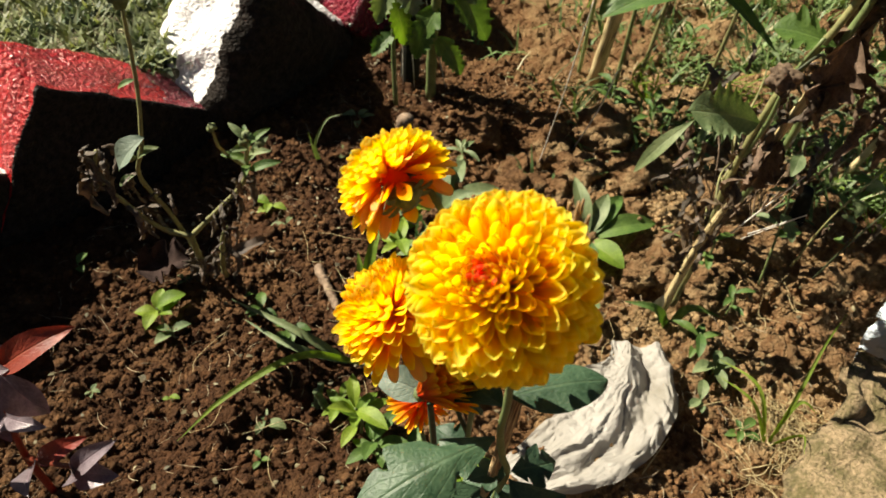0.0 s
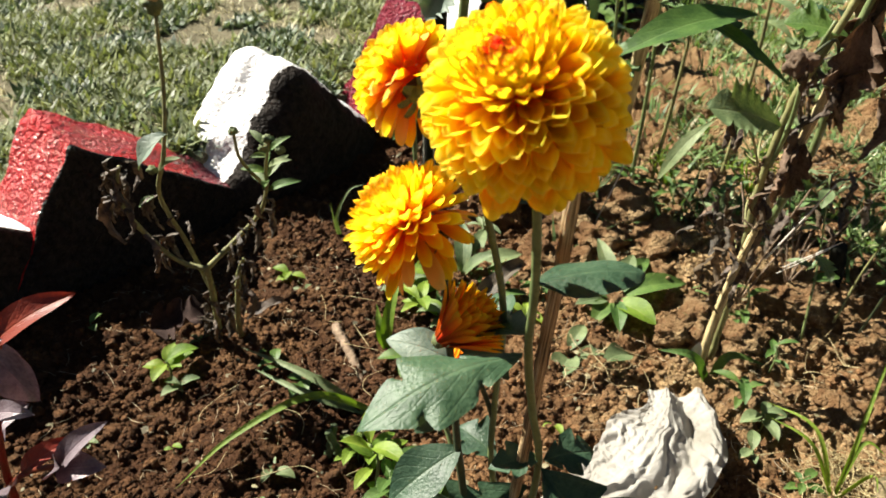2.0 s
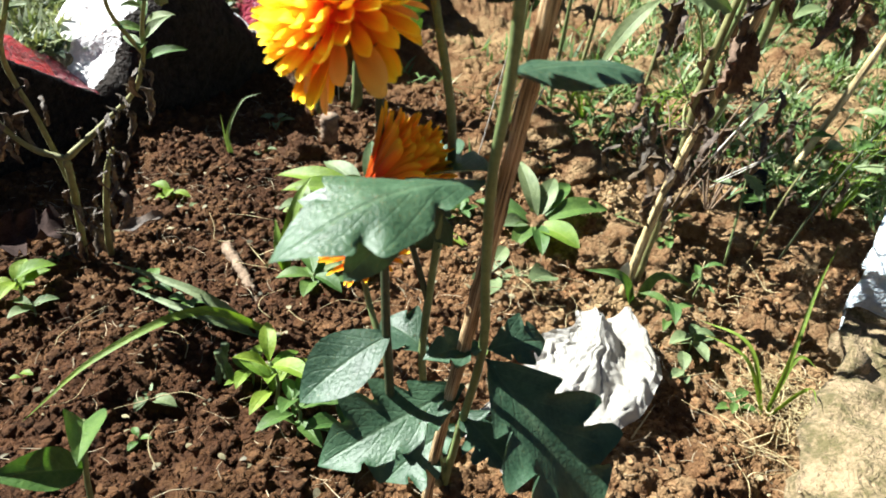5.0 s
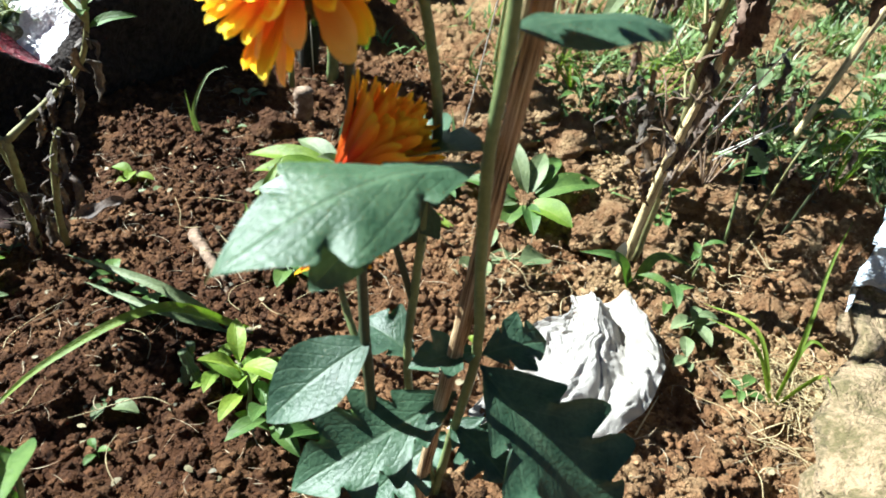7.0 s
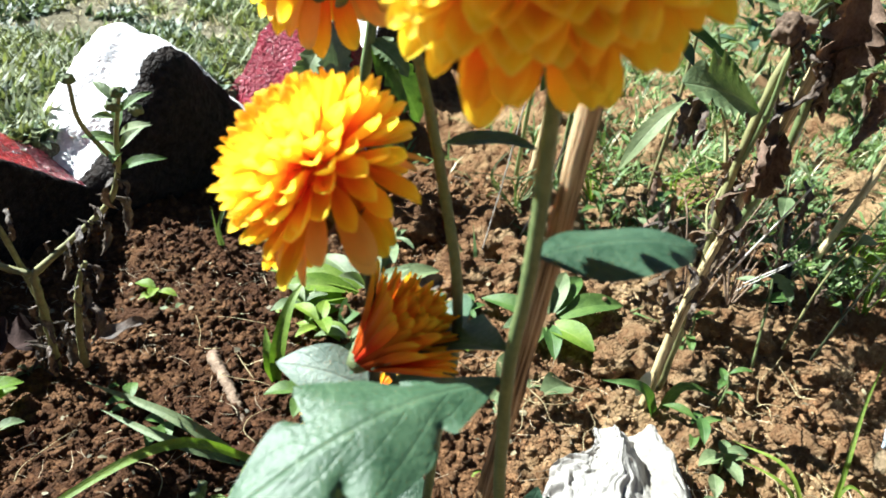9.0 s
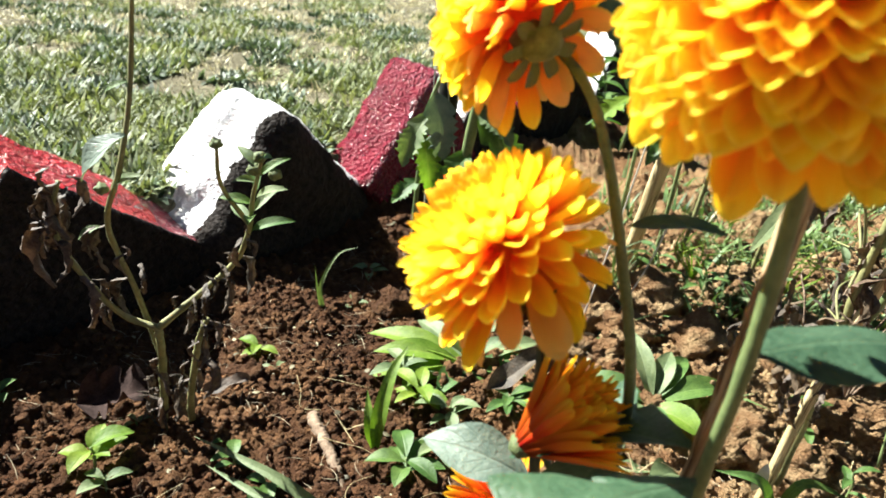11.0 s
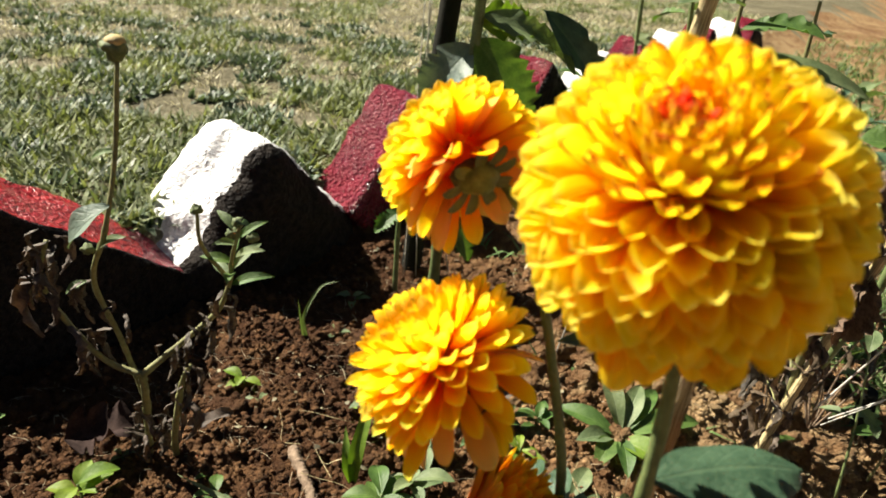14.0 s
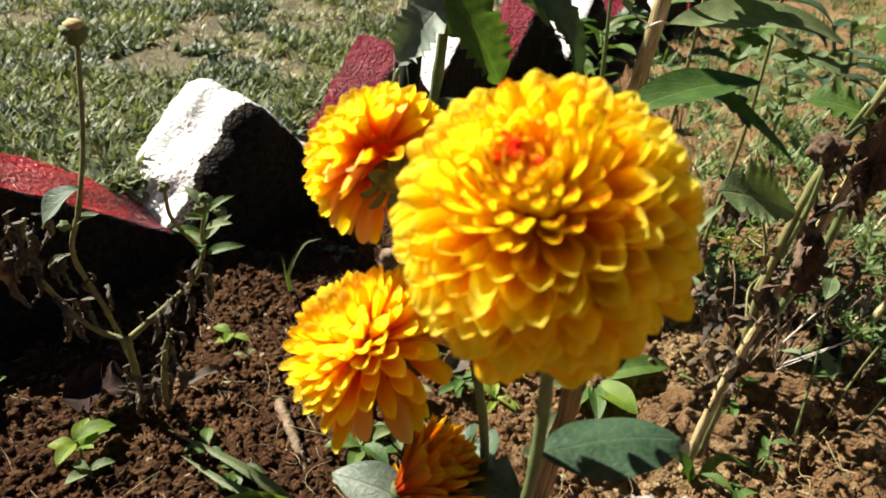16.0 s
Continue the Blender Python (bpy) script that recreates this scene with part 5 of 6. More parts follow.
back = thing("leafy_stems", (0.33, 1.08, 0.015), "group of leafy green stems with long leaves behind the flowers", "plant")
for k, (x, y, x2, y2, z2) in enumerate(((0.30, 1.10, 0.285, 1.0, 0.52), (0.33, 1.08, 0.36, 1.02, 0.55), (0.24, 1.14, 0.235, 1.06, 0.50), (0.45, 1.08, 0.47, 1.05, 0.48))):
    part("stem", tube("stem", [(x, y, 0.0), ((x + x2) / 2 + 0.01, (y + y2) / 2, z2 * 0.5), (x2, y2, z2)], 0.0034, 0.0024, M_STEM_WITHERED if k % 2 else M_STEM, 7, 16, 0.15, 0.2), back)
LONG = [((0.30, 0.98, 0.385), (0.53, 0.97, 0.415), 0.075, M_WEED_PALE), ((0.36, 0.80, 0.36), (0.19, 0.72, 0.372), 0.050, M_WEED), ((0.38, 0.72, 0.30), (0.26, 0.86, 0.40), 0.022, M_WEED), ((0.36, 1.03, 0.30), (0.44, 0.97, 0.27), 0.045, M_LEAF), ((0.47, 1.05, 0.38), (0.40, 1.0, 0.34), 0.04, M_WEED), ((0.47, 1.05, 0.33), (0.55, 1.0, 0.34), 0.05, M_WEED_PALE), ((0.29, 1.03, 0.25), (0.23, 0.98, 0.22), 0.03, M_WEED), ((0.22, 1.08, 0.28), (0.16, 1.02, 0.26), 0.03, M_WEED_LIME), ((0.36, 1.02, 0.47), (0.27, 0.98, 0.49), 0.06, M_WEED_PALE), ((0.36, 1.02, 0.44), (0.45, 0.98, 0.46), 0.05, M_WEED)]
rng = random.Random(88)
for k in range(16):
    # shorter leaves all along the stems
    x, y = (0.29, 1.04, 0.35, 1.05, 0.237, 1.09, 0.46, 1.06)[2 * (k % 4):2 * (k % 4) + 2]
    z, a, ll = 0.24 + 0.018 * k, rng.uniform(0, 6.28), rng.uniform(0.05, 0.09)
    LONG.append(((x, y, z), (x + ll * math.cos(a), y + ll * math.sin(a), z + rng.uniform(-0.03, 0.02)), rng.uniform(0.022, 0.045), (M_WEED, M_WEED_PALE, M_LEAF)[k % 3]))
for k, (b, t, w, mt) in enumerate(LONG):
    part("leaf", leaf_mesh("leaf", b, t, w, (0.0, -0.35, 0.93), mt, 0 if k < 3 else 3, 0.10, 0.15, 20, 8, 0.5, 0.04, k), back)


# ---- purple plant at the side ----
P0 = Vector((-0.40, 0.33, 0.0))
purple = thing("purple_leaved_plant", P0, "young plant with glossy purple-grey and red leaves", "plant")
part("stem", tube("stem", [P0, (-0.385, 0.320, 0.10), (-0.350, 0.305, 0.20), (-0.318, 0.300, 0.270)], 0.004, 0.0022, M_REDLEAF, 8, 20, 0.1), purple)
part("stem", tube("stem", [(-0.388, 0.322, 0.09), (-0.33, 0.285, 0.15), (-0.275, 0.262, 0.185)], 0.003, 0.002, M_REDLEAF, 8, 14, 0.1), purple)
PURPLE_OUT = Vector((-0.010, 0.0, -0.006))
PURPLE = [((-0.318, 0.300, 0.270), (-0.248, 0.309, 0.322), 0.030, M_REDLEAF), ((-0.318, 0.300, 0.268), (-0.282, 0.280, 0.225), 0.034, M_PURPLE), ((-0.318, 0.300, 0.270), (-0.302, 0.292, 0.285), 0.012, M_PURPLE), ((-0.322, 0.300, 0.26), (-0.365, 0.285, 0.245), 0.03, M_PURPLE), ((-0.275, 0.262, 0.185), (-0.228, 0.244, 0.212), 0.028, M_PURPLE), ((-0.275, 0.262, 0.185), (-0.262, 0.240, 0.215), 0.022, M_PURPLE), ((-0.275, 0.262, 0.185), (-0.228, 0.255, 0.245), 0.022, M_PURPLE), ((-0.34, 0.30, 0.205), (-0.29, 0.272, 0.235), 0.020, M_PURPLE), ((-0.33, 0.288, 0.15), (-0.275, 0.285, 0.20), 0.022, M_REDLEAF), ((-0.345, 0.295, 0.13), (-0.33, 0.255, 0.16), 0.03, M_PURPLE)]
rng = random.Random(15)
for k in range(12):
    # extra leaves further out, mostly out of view, added to shade the soil
    b = Vector((-0.40, 0.325, 0.10)) + Vector((rng.uniform(-0.05, 0.03), rng.uniform(-0.04, 0.05), rng.uniform(0.0, 0.14)))
    a = rng.uniform(0, 6.28)
    PURPLE.append((tuple(b), tuple(b + Vector((math.cos(a) * 0.045, math.sin(a) * 0.045, rng.uniform(0.0, 0.03)))), rng.uniform(0.024, 0.036), M_PURPLE if k % 4 else M_REDLEAF))
for k, (b, t, w, mt) in enumerate(PURPLE):
    b, t, w = Vector(b) + PURPLE_OUT, Vector(b).lerp(Vector(t), 0.85) + PURPLE_OUT, 0.85 * w
    part("leaf", leaf_mesh("leaf", b, t, w, (0.0, -0.55, 0.83), mt, 0, 0.10, 0.25, 16, 8, 0.48, 0.04, k), purple, "red backlit leaf" if mt is M_REDLEAF else "")


# ---- crumpled sheet ----
def crumpled_sheet():
    n, m = 150, 110
    middle = spline([(0.236, 0.536, 0), (0.226, 0.470, 0), (0.178, 0.395, 0), (0.090, 0.340, 0)], n)
    verts, uvs, faces = [], [], []
    for j in range(n + 1):
        v = j / n
        d = (middle[min(j + 1, n)] - middle[max(j - 1, 0)]).normalized()
        right = Vector((-d.y, d.x, 0))
        half = (0.022 + 0.037 * math.sin(math.pi * min(1.0, 0.12 + 0.80 * v))) * (1 + 0.10 * noise.noise(Vector((v * 6, 0, 7))))
        for i in range(m + 1):
            u = i / m
            p = Vector((u * 2.2, v * 4.0, 0))
            side = (2 * u - 1) * (0.50 + 0.50 * smooth_value(0.08, 0.42, v) if u < 0.5 else 1.0)
            q = middle[j] + right * (side * half)
            # creases run out from a pinched point; the far flap stands up behind a groove
            du, dv = u - 0.48, 1.7 * (v - 0.22)
            r, turn = math.hypot(du, dv), math.atan2(du, dv)
            wob = 0.25 * noise.noise(Vector((u * 3, v * 4, 1)))
            radial = min(r, 0.55) * (0.017 * abs(noise.noise(Vector((turn * 1.9 + wob, 0.6 * r, 4)))) + 0.014 * abs(noise.noise(Vector((turn * 5.0 + wob, 1.5 * r, 9)))))
            peak = 0.016 * math.exp(-(r / 0.13) ** 2) + 0.014 * max(0.0, 1 - abs(u - 0.46) / 0.26)
            flap = 0.027 * smooth_value(0.68, 0.90, u) * (1 - 0.45 * v) - 0.006 * smooth_value(0.93, 1.0, u)
            fine = 0.0045 * abs(noise.noise(Vector((u * 11 + wob, v * 16, 2)))) + 0.0024 * abs(noise.noise(Vector((u * 25, v * 34 + wob, 8))))
            taper = smooth_value(0, 0.06, v) * smooth_value(0, 0.08, 1 - v)
            z = height(q.x, q.y) + 0.013 + (radial + peak + flap + fine) * (0.35 + 0.65 * taper)
            w = Vector((noise.noise(p * 2.6 + Vector((9, 0, 0))), noise.noise(p * 2.6 + Vector((0, 9, 0))), 0)) * 0.005
            verts.append((q.x + w.x, q.y + w.y, z))
            uvs.append((u, v))
    for j in range(n):
        for i in range(m):
            a = j * (m + 1) + i
            faces.append((a, a + 1, a + m + 2, a + m + 1))
    me = mesh_object("crumpled_sheet", verts, faces, M_CLOTH, uvs)
    return tagged(new("crumpled_sheet", me), "crumpled dirty-white plastic sheet lying on the soil", "plastic sheet")


crumpled_sheet()


# ---- blocks at the near side ----
edging_block((0.512, 0.492, 0.022), (0.60, 0.80), 3, M_MOSSY, 51, "weathered mossy brick lying at the edge of the bed", thick=-0.13, leg_u=0.27, leg_v=0.14, rough=0.016, second_tone=M_BRICKRAW, side_rule=lambda f: f.calc_center_median().z < -0.075)
edging_block((0.735, 0.775, 0.10), (0.62, 0.78), 6, M_PALEBLUE, 52, "pale whitewashed block at the edge of the bed", thick=-0.13, leg_u=0.31, leg_v=0.18)


# ---- weeds and litter in the bed ----
def seedling(x, y, n, size, material, seed, label, rise=0.6, wide=0.5, stem=0.4, group="weeds in the bed"):
    """A small weed: a short stalk with leaves set round it."""
    rng = random.Random(seed)
    z = height(x, y) + 0.002
    w = thing("weed", (x, y, z), label, "weed", group)
    h = size * stem
    part("stalk", tube("stalk", [(x, y, z - 0.006), (x + 0.1 * h, y, z + h * 0.6), (x, y, z + h)], size * 0.05, size * 0.035, M_STEM, 6, 6), w)
    for k in range(n):
        a = k * 2.4 + rng.uniform(-0.4, 0.4) + seed
        lift = rng.uniform(0.4, 1.2) * rise
        ll = size * rng.uniform(0.7, 1.15)
        zz = z + h * (0.35 + 0.65 * k / max(1, n - 1))
        tip = (x + math.cos(a) * ll * math.cos(lift), y + math.sin(a) * ll * math.cos(lift), zz + ll * math.sin(lift))
        part("leaf", leaf_mesh("leaf", (x, y, zz), tip, ll * wide, (-math.cos(a) * 0.4, -math.sin(a) * 0.4, 0.9), material, 0, 0.16, 0.2, 10, 6, 0.58, 0.03, k), w)
    return w


seedling(-0.353, 0.561, 6, 0.033, M_WEED_LIME, 1, "young yellow-green weed with rounded leaves in dark soil", 0.7, 0.62, 0.8)
seedling(-0.330, 0.535, 4, 0.024, M_WEED_PALE, 2, "young pale green weed with rounded leaves in dark soil", 0.5, 0.6, 0.6)
seedling(-0.480, 0.632, 3, 0.024, M_WEED, 3, "tiny two-leaved weed in the shaded soil", 0.5, 0.65, 0.5)
seedling(-0.253, 0.775, 4, 0.026, M_WEED_LIME, 4, "small round-leaved weed beside a clod", 0.5, 0.62, 0.5)
seedling(-0.222, 0.735, 3, 0.022, M_WEED_PALE, 5, "wilting pale weed beside a clod", 0.2, 0.35, 0.4)
seedling(-0.060, 0.575, 7, 0.040, M_WEED, 6, "low green weed with oval leaves in the soil", 0.5, 0.5, 0.6)
seedling(-0.030, 0.600, 6, 0.036, M_WEED_PALE, 7, "low pale green weed with oval leaves", 0.5, 0.5, 0.6)
seedling(-0.082, 0.402, 9, 0.040, M_WEED_LIME, 8, "bright green upright weed with oval leaves", 0.9, 0.42, 1.4)
seedling(-0.060, 0.370, 8, 0.038, M_WEED, 9, "bright green upright weed with oval leaves", 0.8, 0.42, 1.2)
seedling(-0.105, 0.430, 5, 0.026, M_WEED_LIME, 10, "small bright green weed", 0.9, 0.45, 1.0)
seedling(-0.02, 0.36, 6, 0.034, M_WEED, 11, "small green weed at the plant's foot", 0.7, 0.5, 0.7)
seedling(0.030, 0.345, 6, 0.034, M_WEED_LIME, 12, "small green weed at the plant's foot", 0.7, 0.5, 0.8)
seedling(0.345, 0.520, 6, 0.030, M_WEED_PALE, 13, "small weed with paired oval leaves in the soil", 0.5, 0.5, 0.9)
seedling(0.330, 0.552, 5, 0.034, M_WEED, 14, "slender weed with long leaves in the soil", 0.6, 0.35, 1.2)
seedling(0.318, 0.470, 4, 0.026, M_WEED_PALE, 15, "small pale weed beside the plastic sheet", 0.5, 0.5, 0.6)
seedling(0.36, 0.435, 5, 0.022, M_WEED, 16, "tiny weed on the dry soil", 0.5, 0.5, 0.6)
seedling(0.375, 0.700, 3, 0.036, M_WEED, 17, "thin weed with a few narrow leaves", 0.4, 0.3, 1.5)
seedling(0.39, 0.62, 4, 0.03, M_WEED, 18, "thin weed with a few narrow leaves", 0.6, 0.35, 1.3)
seedling(-0.145, 0.985, 5, 0.030, M_WEED_PALE, 19, "small weed in the shaded soil", 0.5, 0.5, 0.5)
seedling(-0.155, 0.90, 4, 0.020, M_WEED_PALE, 20, "tiny weed in the shaded soil", 0.5, 0.5, 0.5)
seedling(0.030, 0.90, 6, 0.034, M_WEED_PALE, 21, "small feathery weed in the soil", 0.6, 0.28, 0.6)
seedling(-0.225, 0.575, 4, 0.026, M_WEED, 22, "small weed among grass blades", 0.5, 0.5, 0.5)
seedling(-0.185, 0.545, 4, 0.030, M_WEED, 23, "small weed among grass blades", 0.5, 0.55, 0.4)
seedling(-0.240, 0.43, 4, 0.026, M_WEED_PALE, 24, "low pale weed in dark soil", 0.2, 0.6, 0.3)
seedling(-0.19, 0.415, 3, 0.022, M_WEED_PALE, 25, "low pale weed in dark soil", 0.2, 0.6, 0.3)
for k in range(26):
    rng = random.Random(500 + k)
    x, y = rng.uniform(-0.42, 0.62), rng.uniform(0.36, 1.05)
    if side_at(x, y) < -0.12:
        seedling(x, y, rng.randint(2, 4), rng.uniform(0.009, 0.017), (M_WEED, M_WEED_PALE, M_WEED_LIME)[k % 3], 30 + k, "tiny sprouting weed in the soil", 0.5, 0.55, 0.6)
for k, (x, y) in enumerate(((0.42, 0.95), (0.55, 1.0), (0.62, 0.92), (0.34, 0.98), (0.7, 1.05), (0.5, 0.88), (0.75, 0.85), (0.66, 0.78), (0.28, 1.02), (0.82, 0.98), (0.6, 1.15), (0.45, 1.2), (0.9, 1.1), (0.38, 0.86), (0.68, 0.95))):
    seedling(x, y, 7, 0.036, (M_WEED, M_WEED_PALE, M_WEED)[k % 3], 80 + k, "leafy green weed at the back of the bed", 0.9, 0.34, 1.6)


for k in range(9):
    rng = random.Random(900 + k)
    seedling(rng.uniform(0.32, 1.25), rng.uniform(1.40, 1.85), rng.randint(8, 12), rng.uniform(0.08, 0.12), (M_WEED, M_WEED_PALE, M_LEAF)[k % 3], 120 + k, "tall leafy weed at the back of the bed", 0.7, 0.4, 2.0)


def rosette(x, y, leaves, label):
    """A flat weed with long leaves of given tips, widths and materials."""
    z = height(x, y) + 0.006
    w = thing("weed", (x, y, z), label, "weed", "weeds in the bed")
    for k, (tip, wd, mt) in enumerate(leaves):
        part("leaf", leaf_mesh("leaf", (x + 0.004 * math.cos(k * 2.4), y + 0.004 * math.sin(k * 2.4), z), tip, wd, (0, -0.25, 0.97), mt, 0, 0.14, 0.2, 14, 8, 0.58, 0.04, k), w)


rosette(0.000, 0.770, [((-0.115, 0.800, 0.055), 0.030, M_WEED_LIME), ((-0.100, 0.760, 0.050), 0.030, M_WEED_LIME), ((-0.085, 0.715, 0.022), 0.020, M_WEED_LIME), ((-0.105, 0.735, 0.035), 0.024, M_WEED_LIME), ((-0.06, 0.83, 0.05), 0.03, M_WEED_PALE), ((0.03, 0.84, 0.06), 0.026, M_WEED_PALE), ((0.075, 0.79, 0.05), 0.032, M_WEED_PALE), ((0.085, 0.745, 0.035), 0.036, M_WEED), ((0.04, 0.715, 0.02), 0.030, M_WEED), ((-0.03, 0.715, 0.02), 0.028, M_WEED), ((0.0, 0.82, 0.075), 0.026, M_WEED_PALE), ((-0.02, 0.75, 0.06), 0.022, M_WEED_PALE), ((0.03, 0.76, 0.06), 0.022, M_WEED_PALE)], "spreading weed with long yellow-green and grey leaves")
rosette(0.205, 0.715, [((0.195, 0.770, 0.075), 0.024, M_WEED_PALE), ((0.300, 0.735, 0.040), 0.034, M_WEED), ((0.246, 0.664, 0.022), 0.036, M_WEED_LIME), ((0.235, 0.760, 0.055), 0.026, M_WEED_PALE), ((0.160, 0.69, 0.03), 0.024, M_WEED_PALE), ((0.14, 0.74, 0.04), 0.026, M_WEED), ((0.175, 0.665, 0.02), 0.026, M_WEED), ((0.26, 0.775, 0.05), 0.028, M_WEED), ((0.205, 0.655, 0.02), 0.022, M_WEED)], "flat rosette weed with grey-green oval leaves")
rosette(0.135, 0.60, [((0.115, 0.555, 0.02), 0.034, M_WEED_PALE), ((0.155, 0.635, 0.03), 0.022, M_WEED_PALE), ((0.19, 0.60, 0.02), 0.018, M_WEED_PALE), ((0.175, 0.565, 0.01), 0.02, M_WEED_PALE)], "wilted pale leaves lying on the soil")
rosette(0.205, 0.605, [((0.180, 0.575, 0.03), 0.030, M_WEED_PALE)], "fallen pale green leaf beside the plastic sheet")


def blades(x, y, paths, width, material, label, name="grass_tuft"):
    z = height(x, y)
    g = thing(name, (x, y, z), label, "grass")
    for k, pts in enumerate(paths):
        part("blade", blade_mesh("blade", [(x, y, z + 0.004)] + pts, width * (1 - 0.12 * (k % 3)), (0.0, -0.6, 0.8), material), g)


blades(-0.105, 0.500, [[(-0.165, 0.515, 0.045), (-0.255, 0.560, 0.05)], [(-0.17, 0.50, 0.035), (-0.24, 0.545, 0.03)]], 0.012, M_WEED_PALE, "long arching green grass blade on the soil")
blades(-0.094, 0.615, [[(-0.090, 0.622, 0.04), (-0.080, 0.645, 0.075), (-0.066, 0.670, 0.092)], [(-0.100, 0.62, 0.03), (-0.105, 0.64, 0.055)]], 0.017, M_WEED_LIME, "bright yellow-green strap leaf standing in the soil")
blades(-0.085, 0.498, [[(-0.15, 0.468, 0.060), (-0.225, 0.420, 0.050), (-0.283, 0.385, 0.010)]], 0.0095, M_WEED_LIME, "long arching yellow-green grass blade")
blades(-0.19, 0.875, [[(-0.195, 0.87, 0.05), (-0.172, 0.868, 0.098), (-0.145, 0.865, 0.112)], [(-0.197, 0.87, 0.03), (-0.20, 0.86, 0.085)]], 0.006, M_WEED_PALE, "thin upright grass shoot in the shaded soil")
blades(0.385, 0.420, [[(0.396, 0.430, 0.03), (0.425, 0.470, 0.085), (0.445, 0.49, 0.12)], [(0.36, 0.44, 0.02), (0.325, 0.47, 0.03)], [(0.40, 0.40, 0.02), (0.39, 0.37, 0.03)], [(0.372, 0.46, 0.02), (0.335, 0.50, 0.022)], [(0.41, 0.44, 0.02), (0.43, 0.43, 0.015)]], 0.0055, M_WEED_LIME, "yellow-green grass tuft on the dry soil, thin blades")
blades(0.30, 0.582, [[(0.275, 0.575, 0.022), (0.235, 0.585, 0.025)], [(0.318, 0.578, 0.02), (0.36, 0.57, 0.012)]], 0.014, M_WEED, "flat green leaf blade at the foot of a cane")
for k, (x, y) in enumerate(((0.66, 0.83), (0.72, 0.80), (0.62, 0.74), (0.70, 0.74), (0.78, 0.90), (0.58, 0.98), (0.35, 1.05), (0.22, 1.02), (0.48, 1.02))):
    rng = random.Random(700 + k)
    blades(x, y, [[(x + rng.uniform(-0.04, 0.04), y + rng.uniform(-0.04, 0.02), 0.06), (x + rng.uniform(-0.1, 0.1), y + rng.uniform(-0.09, 0.03), rng.uniform(0.04, 0.13))] for _ in range(13)], 0.0035, M_WEED_PALE if k % 2 else M_WEED_LIME, "tuft of long green grass in the bed")


def straw_litter(x, y, n, spread_m, seed, label):
    """Dry stalks fallen across one another."""
    rng = random.Random(seed)
    g = thing("dry_straw", (x, y, height(x, y)), label, "straw")
    for k in range(n):
        a, ll, bow = rng.uniform(0, 6.28), rng.uniform(0.025, 0.08), rng.uniform(-0.25, 0.25)
        cx, cy = x + rng.gauss(0, spread_m), y + rng.gauss(0, spread_m)
        pts = []
        for s in (-0.5, -0.2, 0.15, 0.5):
            px, py = cx + math.cos(a) * ll * s - math.sin(a) * ll * bow * (1 - 4 * s * s), cy + math.sin(a) * ll * s + math.cos(a) * ll * bow * (1 - 4 * s * s)
            pts.append((px + rng.uniform(-0.006, 0.006), py + rng.uniform(-0.006, 0.006), height(px, py) + rng.uniform(0.008, 0.024)))
        part("straw", tube("straw", pts, 0.0006, 0.0003, M_STRAW_PALE, 5, 12), g)


straw_litter(0.425, 0.435, 110, 0.026, 1, "tangle of dry straw on the soil beside a mossy brick")
straw_litter(0.40, 0.50, 14, 0.035, 2, "scattered dry straw on the soil")
straw_litter(0.36, 0.37, 12, 0.035, 3, "scattered dry straw on the soil")
straw_litter(0.17, 0.57, 14, 0.03, 4, "dry roots and straw on the soil")
straw_litter(-0.10, 0.57, 10, 0.06, 5, "thin dry roots on the soil")
straw_litter(-0.20, 0.47, 10, 0.05, 6, "thin dry roots on the soil")
straw_litter(0.43, 0.60, 10, 0.05, 7, "scattered dry straw on the soil")

twig = thing("twig", (-0.155, 0.645, 0.01), "short broken brown twig lying on the soil", "twig")
part("twig_wood", tube("twig_wood", [(-0.163, 0.648, 0.010), (-0.148, 0.618, 0.012), (-0.132, 0.588, 0.008), (-0.116, 0.555, -0.006)], 0.0058, 0.0046, M_TWIG, 14, 60, 0.6, 0.3), twig)
part("twig_end", lump_mesh("twig_end", 0.0075, M_TWIG, 8, 0.9, 0.2, 2), twig, "rounded broken end", Matrix.Translation(Vector((-0.163, 0.649, 0.010)) - Vector((-0.155, 0.645, 0.01))))
for k, (x, y, s) in enumerate(((-0.248, 0.712, 0.023), (-0.02, 0.675, 0.017), (0.33, 0.545, 0.024), (0.12, 0.82, 0.03), (0.21, 0.86, 0.035), (0.30, 0.85, 0.04), (0.40, 0.80, 0.035), (0.17, 0.93, 0.04), (0.06, 0.96, 0.035), (0.26, 0.96, 0.045), (0.36, 0.66, 0.026), (0.46, 0.72, 0.03), (0.53, 0.66, 0.028), (0.27, 0.66, 0.022), (-0.1, 0.9, 0.028), (0.44, 0.56, 0.02), (0.5, 0.58, 0.024))):
    ob = tagged(new("clod", lump_mesh("clod", s, M_CRUMB, 200 + k, 0.75, 0.55, 4)), "lumpy clod of reddish-brown earth on the bed", "clod", "clods on the bed")
    ob.location = (x, y, height(x, y) + s * 0.35)
for k in range(34):
    rng = random.Random(1200 + k)
    x, y, s = rng.uniform(0.10, 0.66), rng.uniform(0.52, 1.05), rng.uniform(0.010, 0.026)
    if abs(x - 0.29) < 0.03 and abs(y - 0.59) < 0.04:
        continue
    ob = tagged(new("clod", lump_mesh("clod", s, M_CRUMB, 260 + k, 0.75, 0.6, 4)), "lumpy clod of reddish-brown earth on the bed", "clod", "clods on the bed")
    ob.location = (x, y, height(x, y) + s * 0.4)
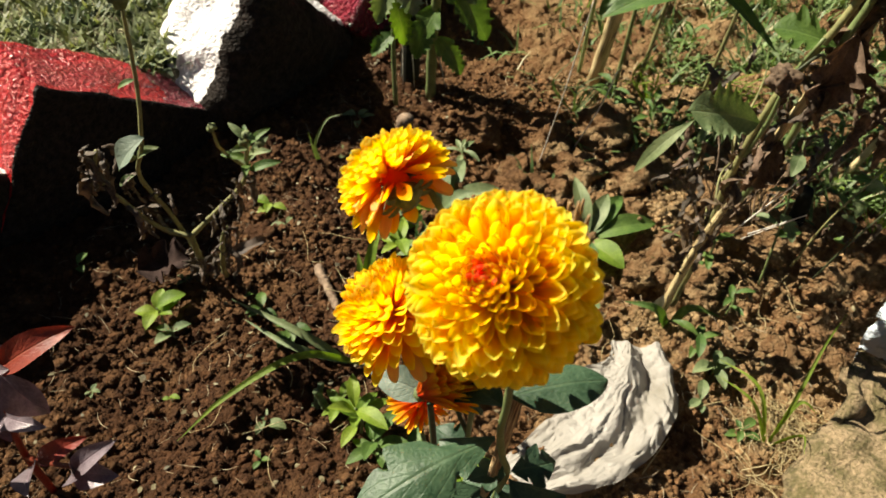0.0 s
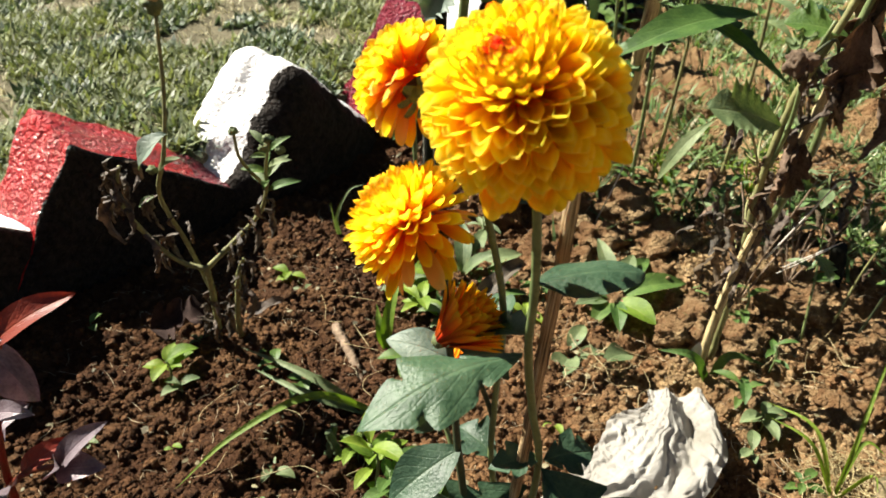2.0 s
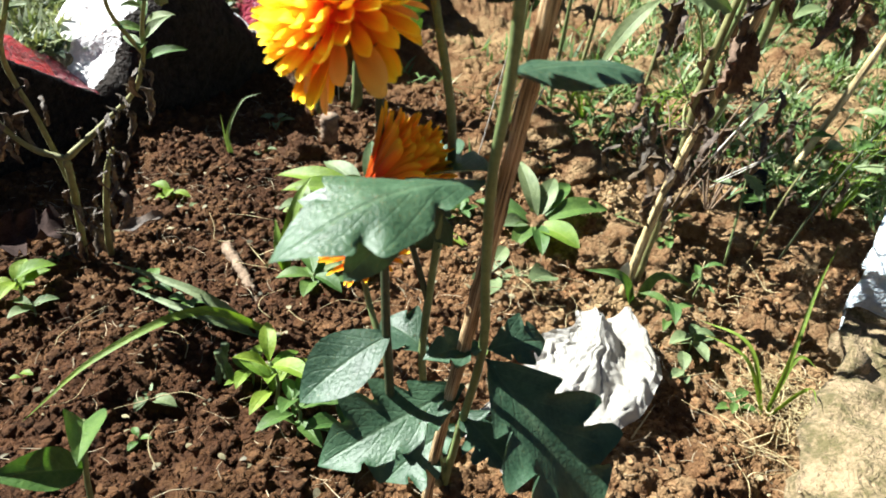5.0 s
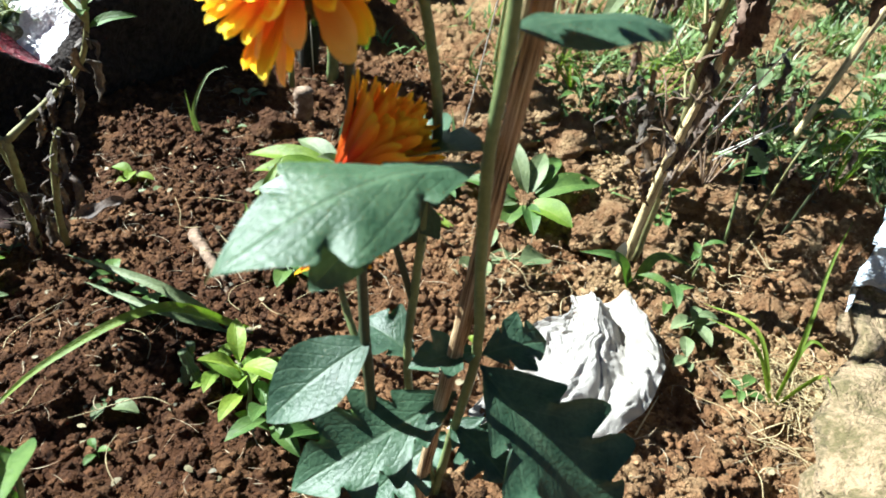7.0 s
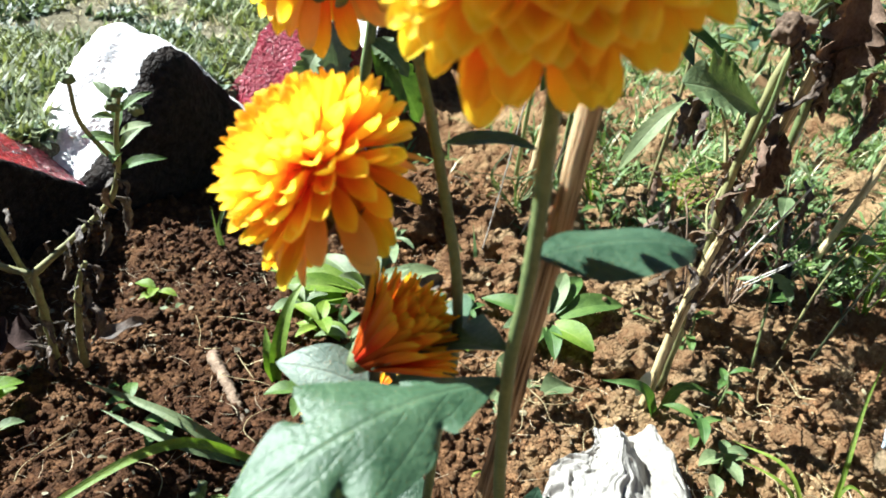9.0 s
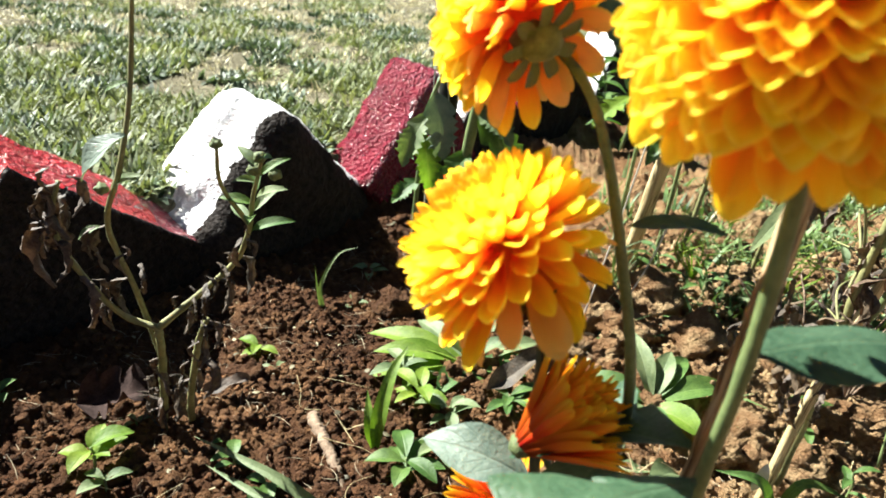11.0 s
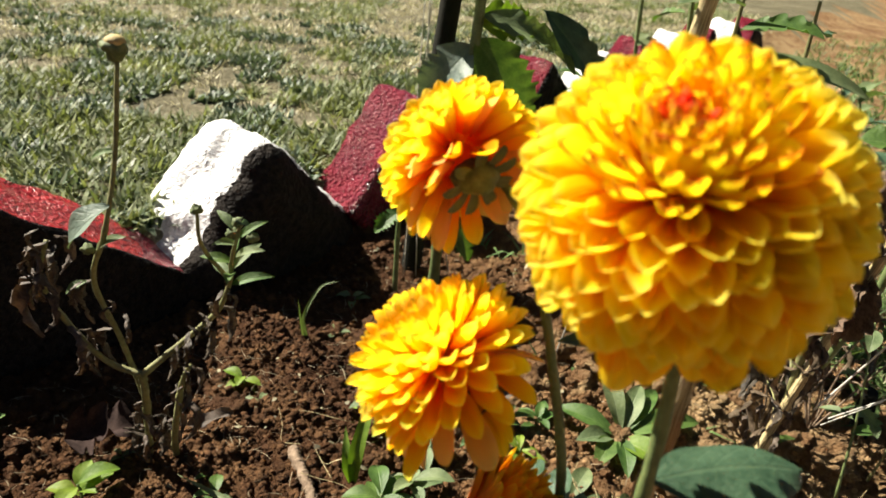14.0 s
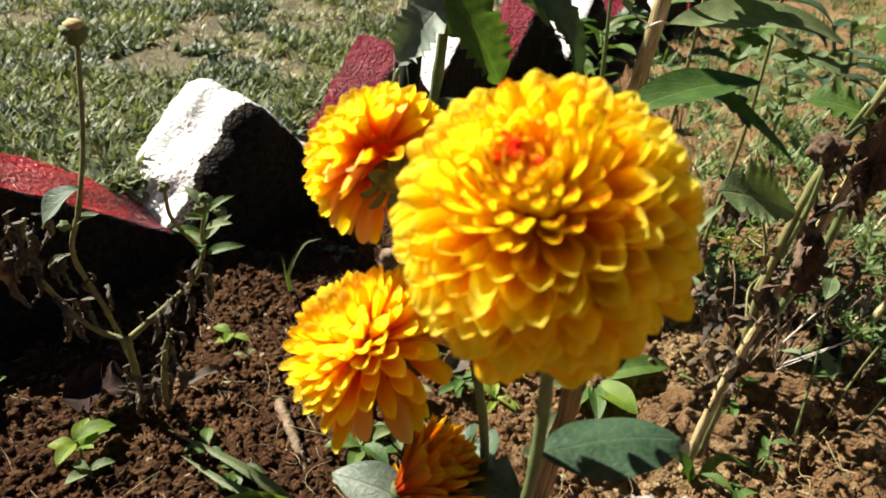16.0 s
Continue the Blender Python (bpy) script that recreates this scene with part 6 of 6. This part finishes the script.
for k, (p, q) in enumerate((((0.205, 0.318, 0.0), (0.315, 0.330, 0.0)), ((0.215, 0.330, 0.0), (0.300, 0.322, 0.0)), ((0.225, 0.36, 0.0), (0.265, 0.41, 0.0)), ((0.30, 0.455, 0.0), (0.355, 0.475, 0.0)))):
    g = thing("dry_stalk", (p[0], p[1], height(p[0], p[1])), "long pale dry straw lying on the soil", "straw")
    ends = [(e[0], e[1], height(e[0], e[1]) + 0.016) for e in (p, q)]
    part("stalk", tube("stalk", ends, 0.0009, 0.0005, M_STRAW_PALE, 6, 8, 0.2), g)
for k, (b, t, w, words) in enumerate((((-0.400, 0.628, 0.024), (-0.325, 0.640, 0.034), 0.060, "dark brown dead leaf on the shaded soil"), ((-0.285, 0.665, 0.022), (-0.235, 0.68, 0.03), 0.018, "narrow grey dead leaf on the soil"), ((0.02, 0.70, 0.02), (0.085, 0.735, 0.05), 0.028, "dark dead leaf with a pale edge under the weed"))):
    me = leaf_mesh("fallen_leaf", b, t, w, (0.1, -0.3, 0.95), M_DEADDARK if k == 0 else M_DEAD, 3 if k == 0 else 0, -0.06, 0.35, 24, 12, 0.5, 0.22, k)
    tagged(new("fallen_leaf", me), words, "dead leaf")
for k, (x, y, tilt) in enumerate(((-0.136, 0.437, 0.2), (-0.118, 0.428, -0.25))):
    z = height(x, y)
    g = thing("dried_bud_stalk", (x, y, z), "pale green withered stalk standing in the soil", "stalk")
    part("stalk", tube("stalk", [(x, y, z), (x + tilt * 0.02, y, z + 0.02), (x + tilt * 0.05, y + 0.004, z + 0.045)], 0.0042, 0.0036, M_WEED_PALE, 10, 22, 0.55, 0.35), g)
stub2 = thing("wooden_stub", (-0.066, 0.955, 0.0), "short cut stem standing in the soil", "stub")
part("stump", tube("stump", [(-0.066, 0.955, -0.01), (-0.064, 0.953, 0.02), (-0.062, 0.95, 0.046)], 0.013, 0.012, M_TWIG, 14, 16, 0.45), stub2)

corner = thing("young_weed", (-0.175, 0.262, 0.0), "tall young plant with a curled green leaf", "weed")
part("stalk", tube("stalk", [(-0.175, 0.262, 0.0), (-0.170, 0.250, 0.09), (-0.150, 0.230, 0.172)], 0.0022, 0.0015, M_STEM, 7, 14, 0.1), corner)
part("leaf", leaf_mesh("leaf", (-0.150, 0.230, 0.172), (-0.130, 0.190, 0.208), 0.020, (0.35, -0.6, 0.7), M_WEED, 0, 0.12, 0.45, 18, 10, 0.5, 0.05, 5), corner, "green leaf curled up along its rim")
part("leaf", leaf_mesh("leaf", (-0.165, 0.243, 0.12), (-0.190, 0.215, 0.15), 0.024, (-0.2, -0.6, 0.75), M_WEED, 0, 0.12, 0.3, 14, 8, 0.5, 0.05, 6), corner)
for k, (x, y, s) in enumerate(((-0.055, 0.690, 0.040), (-0.020, 0.665, 0.034), (0.045, 0.690, 0.036), (0.085, 0.665, 0.030), (-0.075, 0.735, 0.036), (0.110, 0.72, 0.034))):
    seedling(x, y, 7, s, (M_WEED_LIME, M_WEED_PALE, M_WEED)[k % 3], 160 + k, "leafy pale green weed with oval leaves in the soil", 0.55, 0.42, 0.6)
